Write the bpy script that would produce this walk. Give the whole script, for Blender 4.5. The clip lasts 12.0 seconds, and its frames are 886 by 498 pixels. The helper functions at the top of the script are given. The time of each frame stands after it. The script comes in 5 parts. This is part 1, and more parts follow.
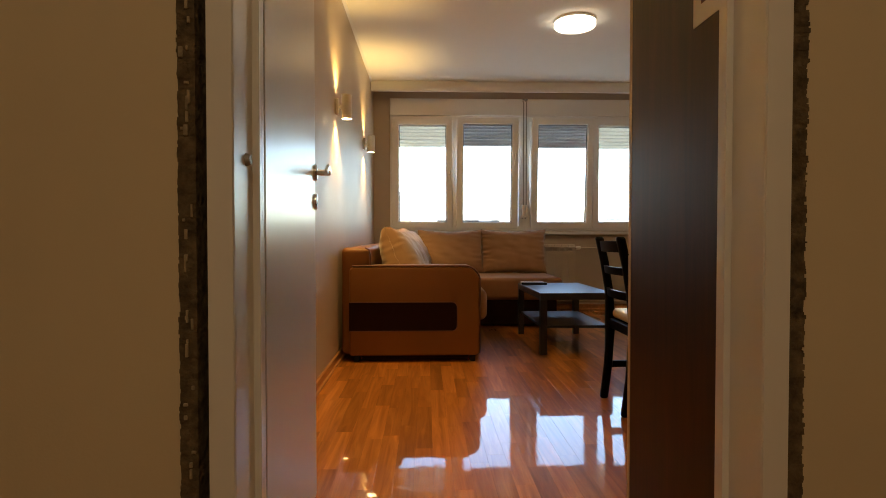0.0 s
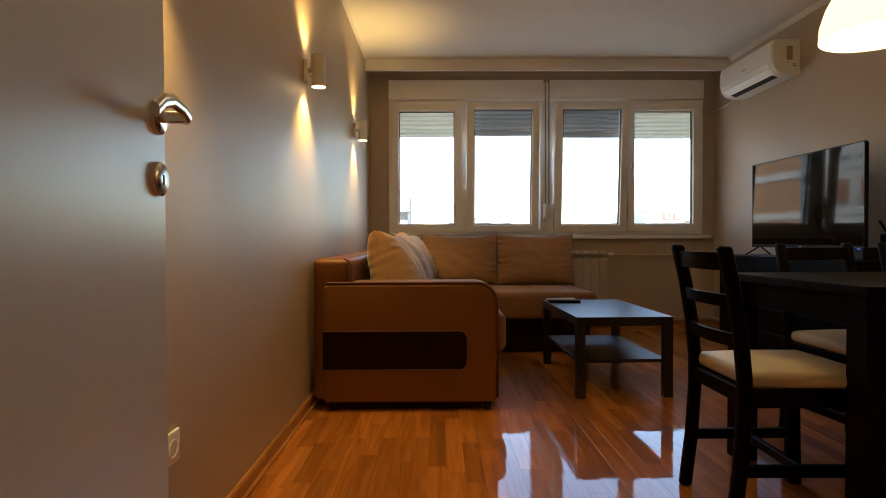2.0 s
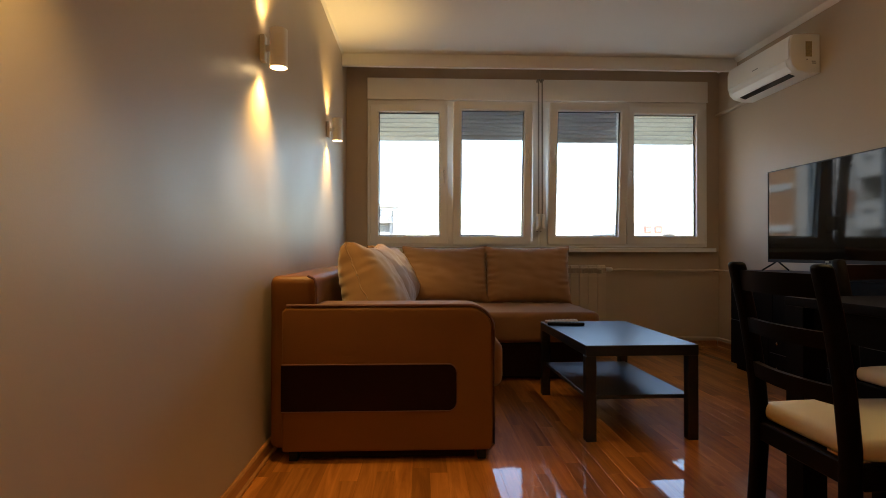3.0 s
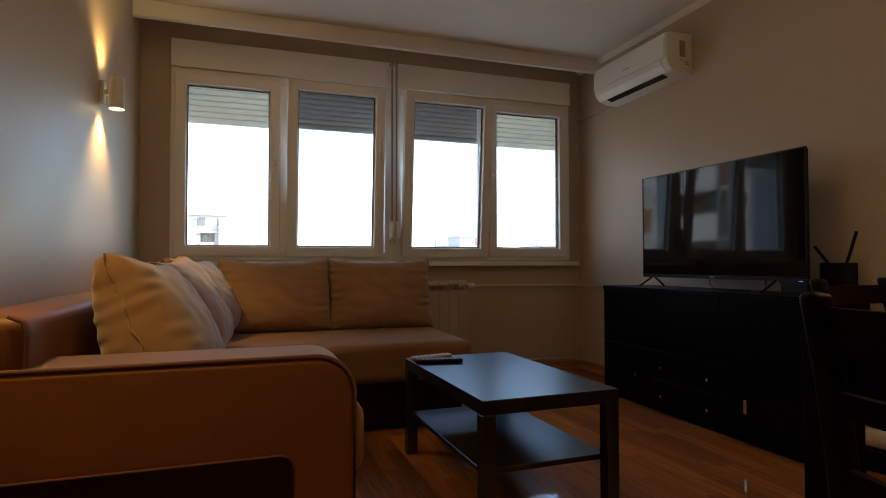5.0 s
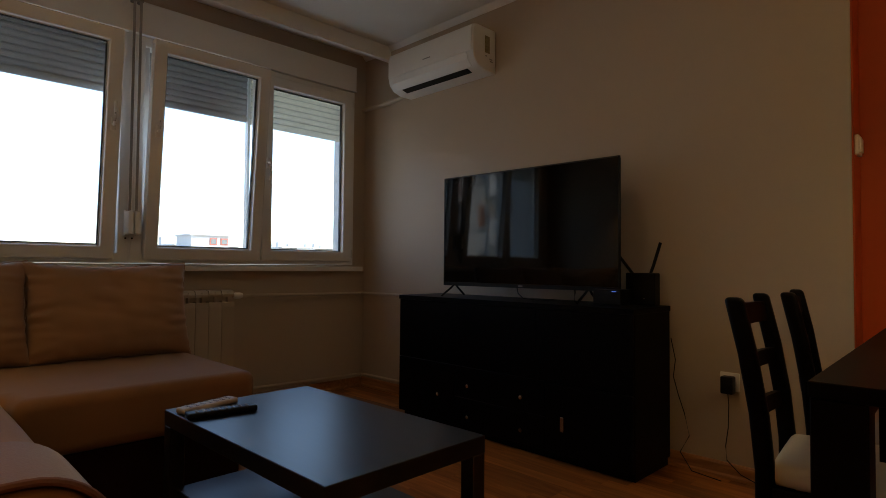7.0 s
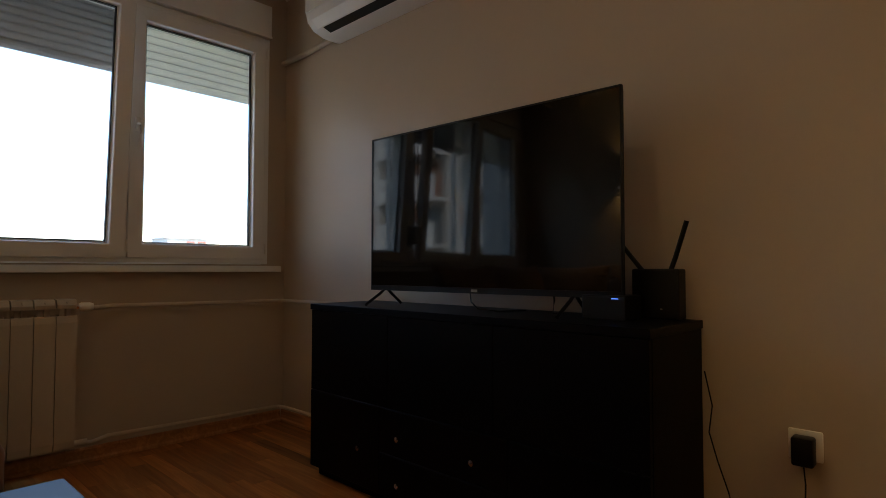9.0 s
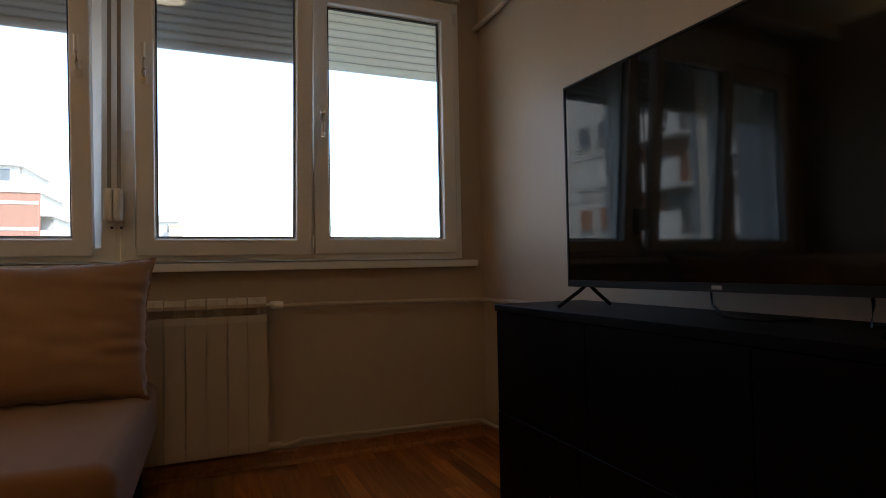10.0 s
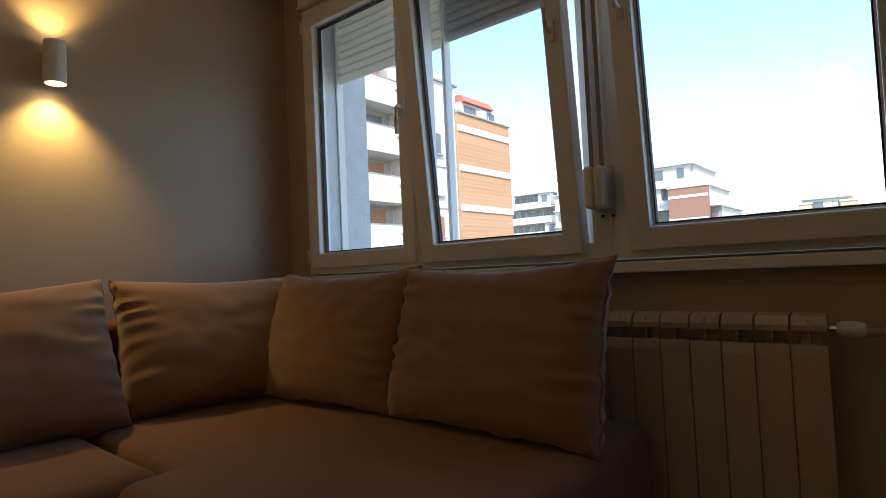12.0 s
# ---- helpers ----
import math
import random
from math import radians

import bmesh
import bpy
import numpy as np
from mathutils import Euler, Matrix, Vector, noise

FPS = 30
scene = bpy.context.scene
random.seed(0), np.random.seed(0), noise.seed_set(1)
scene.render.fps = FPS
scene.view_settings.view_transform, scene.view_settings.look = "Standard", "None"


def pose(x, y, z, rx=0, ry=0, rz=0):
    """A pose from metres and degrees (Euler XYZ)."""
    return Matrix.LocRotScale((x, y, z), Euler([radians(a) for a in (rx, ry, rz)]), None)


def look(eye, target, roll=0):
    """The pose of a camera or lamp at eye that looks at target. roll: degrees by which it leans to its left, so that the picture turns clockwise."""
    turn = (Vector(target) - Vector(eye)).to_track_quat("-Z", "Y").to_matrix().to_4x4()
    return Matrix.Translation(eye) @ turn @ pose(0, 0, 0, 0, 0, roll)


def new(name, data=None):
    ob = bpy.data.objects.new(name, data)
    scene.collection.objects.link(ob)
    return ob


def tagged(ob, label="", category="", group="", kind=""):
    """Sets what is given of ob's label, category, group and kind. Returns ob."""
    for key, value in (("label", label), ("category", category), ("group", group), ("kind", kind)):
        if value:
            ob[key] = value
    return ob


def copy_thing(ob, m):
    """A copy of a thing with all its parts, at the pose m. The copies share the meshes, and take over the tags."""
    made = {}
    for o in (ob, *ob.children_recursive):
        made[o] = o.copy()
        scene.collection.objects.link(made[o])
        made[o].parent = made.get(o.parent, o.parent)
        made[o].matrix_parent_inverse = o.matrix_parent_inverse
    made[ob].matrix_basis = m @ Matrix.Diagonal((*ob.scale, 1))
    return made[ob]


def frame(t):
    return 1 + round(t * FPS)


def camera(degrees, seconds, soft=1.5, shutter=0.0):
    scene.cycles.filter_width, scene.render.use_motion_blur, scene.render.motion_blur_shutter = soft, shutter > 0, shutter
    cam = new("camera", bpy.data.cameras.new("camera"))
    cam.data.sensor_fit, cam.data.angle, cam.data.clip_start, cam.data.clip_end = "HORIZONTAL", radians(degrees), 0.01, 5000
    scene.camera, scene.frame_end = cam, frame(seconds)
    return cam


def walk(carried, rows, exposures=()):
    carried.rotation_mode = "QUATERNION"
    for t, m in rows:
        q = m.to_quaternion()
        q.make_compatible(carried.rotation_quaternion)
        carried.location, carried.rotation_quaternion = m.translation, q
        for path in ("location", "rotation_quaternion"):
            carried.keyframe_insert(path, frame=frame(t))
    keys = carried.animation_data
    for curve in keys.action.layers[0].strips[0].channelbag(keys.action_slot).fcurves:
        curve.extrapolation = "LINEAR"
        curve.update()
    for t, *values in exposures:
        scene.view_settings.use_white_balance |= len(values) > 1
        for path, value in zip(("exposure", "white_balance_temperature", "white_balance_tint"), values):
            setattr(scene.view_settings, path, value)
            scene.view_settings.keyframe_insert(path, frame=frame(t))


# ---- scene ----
cam = camera(76.15, 12.0, soft=0.9)
# seconds, x, y, z, yaw to the left from +y, pitch up, roll
ROWS = [
    (0.0, 0.278, 0.093, 0.859, -1.72, -1.23, -0.00),
    (0.5, 0.273, 0.314, 0.858, -1.66, -1.20, -0.00),
    (1.0, 0.308, 0.576, 0.869, -1.83, -1.12, -0.00),
    (1.5, 0.339, 0.795, 0.873, -0.92, -1.03, -0.10),
    (2.0, 0.343, 1.063, 0.878, -0.54, -0.89, -0.20),
    (2.5, 0.335, 1.333, 0.902, -0.95, -0.40, -0.20),
    (2.7, 0.326, 1.432, 0.885, -1.63, -0.06, -0.10),
    (4.3, 0.407, 2.140, 0.910, -9.15, 1.12, -0.40),
    (4.5, 0.385, 2.270, 0.920, -12.89, 1.20, -0.40),
    (5.0, 0.377, 2.433, 0.904, -18.94, 1.49, -0.10),
    (5.5, 0.387, 2.609, 0.920, -28.00, 1.55, 0.20),
    (6.0, 0.379, 2.759, 0.917, -34.07, 1.69, 0.30),
    (6.5, 0.360, 2.938, 0.928, -40.19, 1.75, 0.50),
    (7.0, 0.414, 3.114, 0.928, -44.88, 1.78, 0.50),
    (7.5, 0.594, 3.277, 0.924, -47.64, 1.98, 0.50),
    (7.7, 0.669, 3.332, 0.925, -48.08, 2.03, 0.50),
    (8.5, 1.050, 3.490, 0.908, -47.90, 2.20, 0.25),
    (9.3, 1.458, 3.744, 0.898, -41.30, 1.75, -0.45),
    (9.5, 1.566, 3.811, 0.891, -34.11, 1.95, -0.80),
    (10.0, 1.781, 4.005, 0.885, -22.28, 1.86, -1.10),
    (10.5, 1.928, 4.256, 0.898, -8.89, 2.03, -1.50),
    (11.0, 2.063, 4.502, 0.928, 4.22, 1.35, -1.90),
    (11.5, 2.177, 4.727, 0.947, 22.46, 1.32, -2.60),
    (12.0, 2.156, 4.908, 0.918, 39.11, 2.26, -2.60),
]


def heading(yaw, pitch, roll):
    a, b = radians(yaw), radians(pitch)
    return Vector((-math.sin(a) * math.cos(b), math.cos(a) * math.cos(b), math.sin(b)))


EXPOSURES = [(0, 3.43, 6850, 10), (1, 3.16, 6850, 10), (2.5, 3.03, 6850, 10), (4.5, 2.72, 6600, 10), (5.5, 2.45, 6500, 10), (6.5, 2.22, 6500, 10), (7.5, 2.19, 6500, 10), (9.5, 2.55, 6500, 10), (11, 2.23, 6400, 10), (12, 1.89, 6350, 10)]
walk(cam, [(t, look((x, y, z), Vector((x, y, z)) + heading(yaw, pitch, 0), roll)) for t, x, y, z, yaw, pitch, roll in ROWS], EXPOSURES)

# ---- world and sun ----
world = bpy.data.worlds.new("sky")
scene.world = world
world.use_nodes = True
wn = world.node_tree
sky = wn.nodes.new("ShaderNodeTexSky")
sky.sky_type = "NISHITA"
sky.sun_disc = False
sky.sun_elevation = radians(48)
sky.sun_rotation = radians(140)
sky.air_density, sky.dust_density, sky.ozone_density = 1.0, 0.6, 1.4
wn.links.new(sky.outputs["Color"], wn.nodes["Background"].inputs["Color"])
wn.nodes["Background"].inputs["Strength"].default_value = 0.15
sun = new("sun", bpy.data.lights.new("sun", "SUN"))
sun.data.energy, sun.data.angle, sun.data.color = 2.2, radians(0.6), (1.0, 0.95, 0.88)
sun.matrix_world = look((0, 0, 0), (-math.cos(radians(48)) * 0.72, math.cos(radians(48)) * 0.69, -math.sin(radians(48))))

WARM = (1.0, 0.65, 0.21)
SCONCE_W, CEILING_W, PENDANT_W, HALL_W = 4.2, 0.16, 0.04, 0.82


def lamp(name, kind, place, target, energy, color, size=0.05, spot=60, blend=0.5):
    data = bpy.data.lights.new(name, kind)
    data.energy, data.color = energy, color
    if kind == "AREA":
        data.shape, data.size = "DISK", size
    else:
        data.shadow_soft_size = size
    if kind == "SPOT":
        data.spot_size, data.spot_blend = radians(spot), blend
    ob = new(name, data)
    ob.matrix_world = look(place, target)
    return ob


# ---- materials ----
def nodes_of(name):
    m = bpy.data.materials.new(name)
    m.use_nodes = True
    return m, m.node_tree, m.node_tree.nodes["Principled BSDF"]


def tex(nt, scale, kind="Generated", stretch=(1, 1, 1), detail=4.0, rough=0.55, dist=0.0):
    co = nt.nodes.new("ShaderNodeTexCoord")
    mp = nt.nodes.new("ShaderNodeMapping")
    mp.inputs["Scale"].default_value = stretch
    no = nt.nodes.new("ShaderNodeTexNoise")
    no.inputs["Scale"].default_value = scale
    no.inputs["Detail"].default_value = detail
    no.inputs["Roughness"].default_value = rough
    no.inputs["Distortion"].default_value = dist
    nt.links.new(co.outputs[kind], mp.inputs["Vector"])
    nt.links.new(mp.outputs["Vector"], no.inputs["Vector"])
    return no.outputs["Fac"]


def ramp(nt, fac, stops):
    r = nt.nodes.new("ShaderNodeValToRGB")
    while len(r.color_ramp.elements) < len(stops):
        r.color_ramp.elements.new(0.5)
    for e, (p, c) in zip(r.color_ramp.elements, stops):
        e.position, e.color = p, (*c, 1)
    nt.links.new(fac, r.inputs["Fac"])
    return r.outputs["Color"]


def scaled(c, k):
    return tuple(min(1.0, v * k) for v in c)


def add_bump(nt, b, fac, strength, distance):
    bp = nt.nodes.new("ShaderNodeBump")
    bp.inputs["Strength"].default_value = strength
    bp.inputs["Distance"].default_value = distance
    nt.links.new(fac, bp.inputs["Height"])
    if b.inputs["Normal"].is_linked:
        nt.links.new(b.inputs["Normal"].links[0].from_socket, bp.inputs["Normal"])
    nt.links.new(bp.outputs["Normal"], b.inputs["Normal"])


def plain(name, color, rough=0.5, metal=0.0, vary=0.06, scale=6.0, bump=0.1, grain=120.0, coat=0.0, sheen=0.0, dist=0.001, spec=0.5, wear=0.0):
    """A surface with two scales of variation: broad stains and fine grain."""
    m, nt, b = nodes_of(name)
    broad = tex(nt, scale, "Object", detail=5.0)
    col = ramp(nt, broad, [(0.25, scaled(color, 1 - vary)), (0.75, scaled(color, 1 + vary))])
    nt.links.new(col, b.inputs["Base Color"])
    b.inputs["Metallic"].default_value = metal
    b.inputs["Specular IOR Level"].default_value = spec
    rr = nt.nodes.new("ShaderNodeMapRange")
    rr.inputs["To Min"].default_value, rr.inputs["To Max"].default_value = max(0.02, rough - 0.08 - wear), min(1, rough + 0.08 + wear)
    nt.links.new(tex(nt, scale * 2.3, "Object", detail=6.0), rr.inputs["Value"])
    nt.links.new(rr.outputs["Result"], b.inputs["Roughness"])
    if coat:
        b.inputs["Coat Weight"].default_value, b.inputs["Coat Roughness"].default_value = coat, 0.08
    if sheen:
        b.inputs["Sheen Weight"].default_value, b.inputs["Sheen Roughness"].default_value = sheen, 0.5
    if bump:
        add_bump(nt, b, tex(nt, grain, "Object", detail=3.0), bump, dist)
    return m


def woven(name, color, scale=420.0, bump=0.35, vary=0.1, rough=0.85, sheen=0.35, spec=0.2):
    m = plain(name, color, rough, vary=vary, scale=3.0, bump=bump, grain=scale, sheen=sheen, dist=0.0015, spec=spec)
    nt, b = m.node_tree, m.node_tree.nodes["Principled BSDF"]
    add_bump(nt, b, tex(nt, 9.0, "Object", detail=4.0, dist=0.6), 0.12, 0.006)
    return m


def wood(name, light, dark, rough=0.3, along=1, coat=0.0, tone=0.0, wave=0.0, fine=1.0, sharp=0.12):
    """Grain drawn out along one axis; tone: how far single pieces differ."""
    m, nt, b = nodes_of(name)
    st = [26.0 * fine, 26.0 * fine, 26.0 * fine]
    st[along] = 1.6 * fine
    info = nt.nodes.new("ShaderNodeObjectInfo")
    geo = nt.nodes.new("ShaderNodeNewGeometry")
    add = nt.nodes.new("ShaderNodeMath")
    nt.links.new(info.outputs["Random"], add.inputs[0])
    nt.links.new(geo.outputs["Random Per Island"], add.inputs[1])
    frac = nt.nodes.new("ShaderNodeMath")
    frac.operation = "FRACT"
    nt.links.new(add.outputs[0], frac.inputs[0])
    co = nt.nodes.new("ShaderNodeTexCoord")
    geo_pos = geo.outputs["Position"]
    off = nt.nodes.new("ShaderNodeVectorMath")
    off.operation = "MULTIPLY_ADD"
    cmb = nt.nodes.new("ShaderNodeCombineXYZ")
    for i in range(3):
        nt.links.new(frac.outputs[0], cmb.inputs[i])
    nt.links.new(cmb.outputs[0], off.inputs[0])
    off.inputs[1].default_value = (37.0, 53.0, 71.0)
    nt.links.new(geo_pos, off.inputs[2])
    mp = nt.nodes.new("ShaderNodeMapping")
    mp.inputs["Scale"].default_value = st
    nt.links.new(off.outputs[0], mp.inputs["Vector"])
    no = nt.nodes.new("ShaderNodeTexNoise")
    no.inputs["Scale"].default_value, no.inputs["Detail"].default_value = 1.0, 7.0
    no.inputs["Roughness"].default_value, no.inputs["Distortion"].default_value = 0.62, 1.1
    nt.links.new(mp.outputs["Vector"], no.inputs["Vector"])
    mid = tuple((p + q) / 2 for p, q in zip(light, dark))
    col = ramp(nt, no.outputs["Fac"], [(0.5 - sharp * 1.6, dark), (0.5, mid), (0.5 + sharp * 1.3, light)])
    if tone:
        hsv = nt.nodes.new("ShaderNodeHueSaturation")
        mr = nt.nodes.new("ShaderNodeMapRange")
        mr.inputs["To Min"].default_value, mr.inputs["To Max"].default_value = 1 - tone, 1 + tone
        nt.links.new(frac.outputs[0], mr.inputs["Value"])
        nt.links.new(mr.outputs["Result"], hsv.inputs["Value"])
        nt.links.new(col, hsv.inputs["Color"])
        col = hsv.outputs["Color"]
    nt.links.new(col, b.inputs["Base Color"])
    b.inputs["Roughness"].default_value = rough
    if coat:
        b.inputs["Coat Weight"].default_value, b.inputs["Coat Roughness"].default_value = coat, 0.03
    add_bump(nt, b, no.outputs["Fac"], 0.06, 0.002)
    if wave:
        w = nt.nodes.new("ShaderNodeTexNoise")
        w.inputs["Scale"].default_value, w.inputs["Detail"].default_value = 5.0, 2.0
        nt.links.new(off.outputs[0], w.inputs["Vector"])
        bp = nt.nodes.new("ShaderNodeBump")
        bp.inputs["Strength"].default_value, bp.inputs["Distance"].default_value = wave, 0.004
        nt.links.new(w.outputs["Fac"], bp.inputs["Height"])
        nt.links.new(b.inputs["Normal"].links[0].from_socket, bp.inputs["Normal"])
        nt.links.new(bp.outputs["Normal"], b.inputs["Normal"])
        if coat:
            nt.links.new(bp.outputs["Normal"], b.inputs["Coat Normal"])
    return m


def glow(name, color, strength):
    m, nt, b = nodes_of(name)
    b.inputs["Base Color"].default_value = (0.8, 0.8, 0.78, 1)
    b.inputs["Emission Color"].default_value = (*color, 1)
    b.inputs["Emission Strength"].default_value = strength
    return m


def clear_glass(name):
    m = bpy.data.materials.new(name)
    m.use_nodes = True
    nt = m.node_tree
    nt.nodes.remove(nt.nodes["Principled BSDF"])
    mix = nt.nodes.new("ShaderNodeMixShader")
    tr = nt.nodes.new("ShaderNodeBsdfTransparent")
    tr.inputs["Color"].default_value = (0.93, 0.95, 0.95, 1)
    gl = nt.nodes.new("ShaderNodeBsdfGlossy")
    gl.inputs["Roughness"].default_value = 0.01
    lw = nt.nodes.new("ShaderNodeLayerWeight")
    pw = nt.nodes.new("ShaderNodeMath")
    pw.operation = "POWER"
    pw.inputs[1].default_value = 5.0
    ma = nt.nodes.new("ShaderNodeMath")
    ma.operation = "MULTIPLY_ADD"
    ma.inputs[1].default_value, ma.inputs[2].default_value = 0.9, 0.04
    lw.inputs["Blend"].default_value = 0.5
    nt.links.new(lw.outputs["Facing"], pw.inputs[0])
    nt.links.new(pw.outputs[0], ma.inputs[0])
    nt.links.new(ma.outputs[0], mix.inputs["Fac"])
    nt.links.new(tr.outputs[0], mix.inputs[1])
    nt.links.new(gl.outputs[0], mix.inputs[2])
    nt.links.new(mix.outputs[0], nt.nodes["Material Output"].inputs["Surface"])
    return m


M_WALL = plain("wall_paint", (0.52, 0.420, 0.312), 0.46, vary=0.03, scale=1.4, bump=0.22, grain=260.0, spec=0.5)
M_HALL = plain("hall_paint", (0.66, 0.56, 0.38), 0.75, vary=0.05, scale=2.0, bump=0.2, grain=220.0)
M_ORANGE = plain("orange_paint", (0.55, 0.085, 0.014), 0.5, vary=0.04, scale=2.0, bump=0.1)
M_CEIL = plain("ceiling_paint", (0.86, 0.84, 0.79), 0.8, vary=0.02, scale=1.2, bump=0.15, grain=200.0)
M_WHITE = plain("white_lacquer", (0.80, 0.78, 0.73), 0.24, vary=0.03, scale=3.0, bump=0.05, grain=60.0)
M_DOOR = plain("door_lacquer", (0.72, 0.70, 0.64), 0.26, vary=0.012, scale=2.0, bump=0.16, grain=45.0, dist=0.001, wear=-0.04)
def streaks(m, lo, hi, stretch):
    """Uneven brushed lacquer: gloss that changes in long upright streaks."""
    nt, b = m.node_tree, m.node_tree.nodes["Principled BSDF"]
    mr = nt.nodes.new("ShaderNodeMapRange")
    mr.inputs["From Min"].default_value, mr.inputs["From Max"].default_value = 0.1, 0.9
    mr.inputs["To Min"].default_value, mr.inputs["To Max"].default_value = lo, hi
    nt.links.new(tex(nt, 1.0, "Object", stretch=stretch, detail=1.5), mr.inputs["Value"])
    nt.links.new(mr.outputs["Result"], b.inputs["Roughness"])


streaks(M_DOOR, 0.26, 0.33, (3.0, 3.0, 1.0))
streaks(M_WHITE, 0.27, 0.35, (6.0, 6.0, 2.0))
M_PVC = plain("white_pvc", (0.86, 0.85, 0.82), 0.32, vary=0.02, scale=3.0, bump=0.03)
M_SHUT_D = plain("shutter_grey", (0.46, 0.46, 0.45), 0.55, vary=0.05, scale=5.0)
M_RUBBER = plain("rubber_black", (0.02, 0.02, 0.02), 0.6)
M_MORTAR = plain("rough_mortar", (0.125, 0.09, 0.048), 0.95, vary=0.7, scale=40.0, bump=1.0, grain=60.0, dist=0.01)
M_CHROME = plain("satin_chrome", (0.72, 0.70, 0.67), 0.22, metal=1.0, vary=0.03, bump=0.02)
M_BLACKWOOD = wood("black_brown_wood", (0.003, 0.002, 0.0018), (0.0012, 0.0008, 0.0007), rough=0.42, along=1)
M_BLACKWOOD.node_tree.nodes["Principled BSDF"].inputs["Specular IOR Level"].default_value = 0.08
M_TABLEWOOD = wood("black_brown_table", (0.010, 0.008, 0.008), (0.004, 0.0035, 0.0035), rough=0.33, along=1)
M_TABLEWOOD.node_tree.nodes["Principled BSDF"].inputs["Specular IOR Level"].default_value = 0.75
M_WENGE = wood("wenge_board", (0.044, 0.014, 0.006), (0.018, 0.006, 0.003), rough=0.42, along=2)
M_WENGE.node_tree.nodes["Principled BSDF"].inputs["Specular IOR Level"].default_value = 0.2
M_EDGE = wood("light_edging", (0.55, 0.40, 0.24), (0.42, 0.29, 0.16), rough=0.45, along=2)
M_FLOOR = wood("oak_parquet", (0.56, 0.205, 0.045), (0.21, 0.062, 0.011), rough=0.35, along=1, coat=1.0, tone=0.30, wave=0.12, sharp=0.19)
M_FLOOR.node_tree.nodes["Principled BSDF"].inputs["Specular IOR Level"].default_value = 0.05
M_SKIRT = wood("oak_skirting", (0.55, 0.25, 0.09), (0.32, 0.13, 0.04), rough=0.3, along=1, coat=0.4)
M_SUBFLOOR = plain("floor_joint", (0.12, 0.04, 0.012), 0.7)
M_TAN = plain("tan_leatherette", (0.185, 0.066, 0.010), 0.48, vary=0.08, scale=3.0, bump=0.35, grain=170.0, dist=0.0014, spec=0.35)
M_SUEDE = woven("brown_suede", (0.17, 0.075, 0.05), scale=300.0, bump=0.3)
M_DARKFAB = woven("dark_brown_fabric", (0.020, 0.007, 0.005), scale=300.0, bump=0.3, sheen=0.0, spec=0.1)
M_SEATFAB = woven("beige_seat_fabric", (0.25, 0.120, 0.052), scale=520.0, bump=0.2, sheen=0.2)
M_CUSHION = woven("beige_cushion_fabric", (0.33, 0.185, 0.095), scale=520.0, bump=0.25, sheen=0.45)
M_PIPING = plain("piping", (0.15, 0.055, 0.035), 0.6)
M_CREAM = plain("cream_leatherette", (0.66, 0.55, 0.36), 0.45, vary=0.03, scale=4.0, bump=0.15, grain=150.0)
M_PLASTIC_W = plain("white_plastic", (0.84, 0.82, 0.77), 0.38, vary=0.02)
M_PLASTIC_G = plain("grey_plastic", (0.32, 0.31, 0.29), 0.5)
M_PLASTIC_B = plain("black_plastic", (0.004, 0.004, 0.004), 0.4, vary=0.1, spec=0.25)
M_SCREEN = plain("screen_glass", (0.0015, 0.0015, 0.002), 0.045, vary=0.0, bump=0.0, spec=0.42, wear=-0.078)
M_RAD = plain("radiator_enamel", (0.54, 0.45, 0.34), 0.42, vary=0.04, scale=5.0)
M_GLASS = clear_glass("window_glass")
M_OPAL = glow("opal_diffuser", (1.0, 0.90, 0.72), 0.52)
M_SHADE = glow("shade_glass", (1.0, 0.72, 0.30), 0.36)
M_BULB = glow("warm_bulb", (1.0, 0.74, 0.40), 5.0)
M_LED = glow("blue_led", (0.05, 0.18, 1.0), 0.5)
M_BEIGE_R = plain("pale_remote", (0.55, 0.46, 0.38), 0.45)
M_PAPER = plain("paper", (0.80, 0.78, 0.72), 0.8)

def thin_plastic(name, color, through_share):
    """Thin plastic that lets part of the daylight through."""
    m = plain(name, color, 0.55, vary=0.05, scale=5.0)
    nt = m.node_tree
    mix, tl = nt.nodes.new("ShaderNodeMixShader"), nt.nodes.new("ShaderNodeBsdfTranslucent")
    tl.inputs["Color"].default_value = (*color, 1)
    mix.inputs["Fac"].default_value = through_share
    nt.links.new(nt.nodes["Principled BSDF"].outputs[0], mix.inputs[1])
    nt.links.new(tl.outputs[0], mix.inputs[2])
    nt.links.new(mix.outputs[0], nt.nodes["Material Output"].inputs["Surface"])
    return m


M_SHUT_L = thin_plastic("shutter_light_slat", (0.78, 0.75, 0.66), 0.6)


# ---- building helpers ----
def box(bm, x0, x1, y0, y1, z0, z1, bevel=0.0, seg=1):
    """An upright box, its edges rounded by bevel."""
    made = bmesh.ops.create_cube(bm, size=1.0, matrix=Matrix.Translation(((x0 + x1) / 2, (y0 + y1) / 2, (z0 + z1) / 2)) @ Matrix.Diagonal((abs(x1 - x0), abs(y1 - y0), abs(z1 - z0), 1)))
    if bevel:
        es = {e for v in made["verts"] for e in v.link_edges}
        bmesh.ops.bevel(bm, geom=list(es), offset=bevel, segments=seg, profile=0.5, affect="EDGES")
    return bm


def boxed(x0, x1, y0, y1, z0, z1, bevel=0.0, seg=1):
    return box(bmesh.new(), x0, x1, y0, y1, z0, z1, bevel, seg)


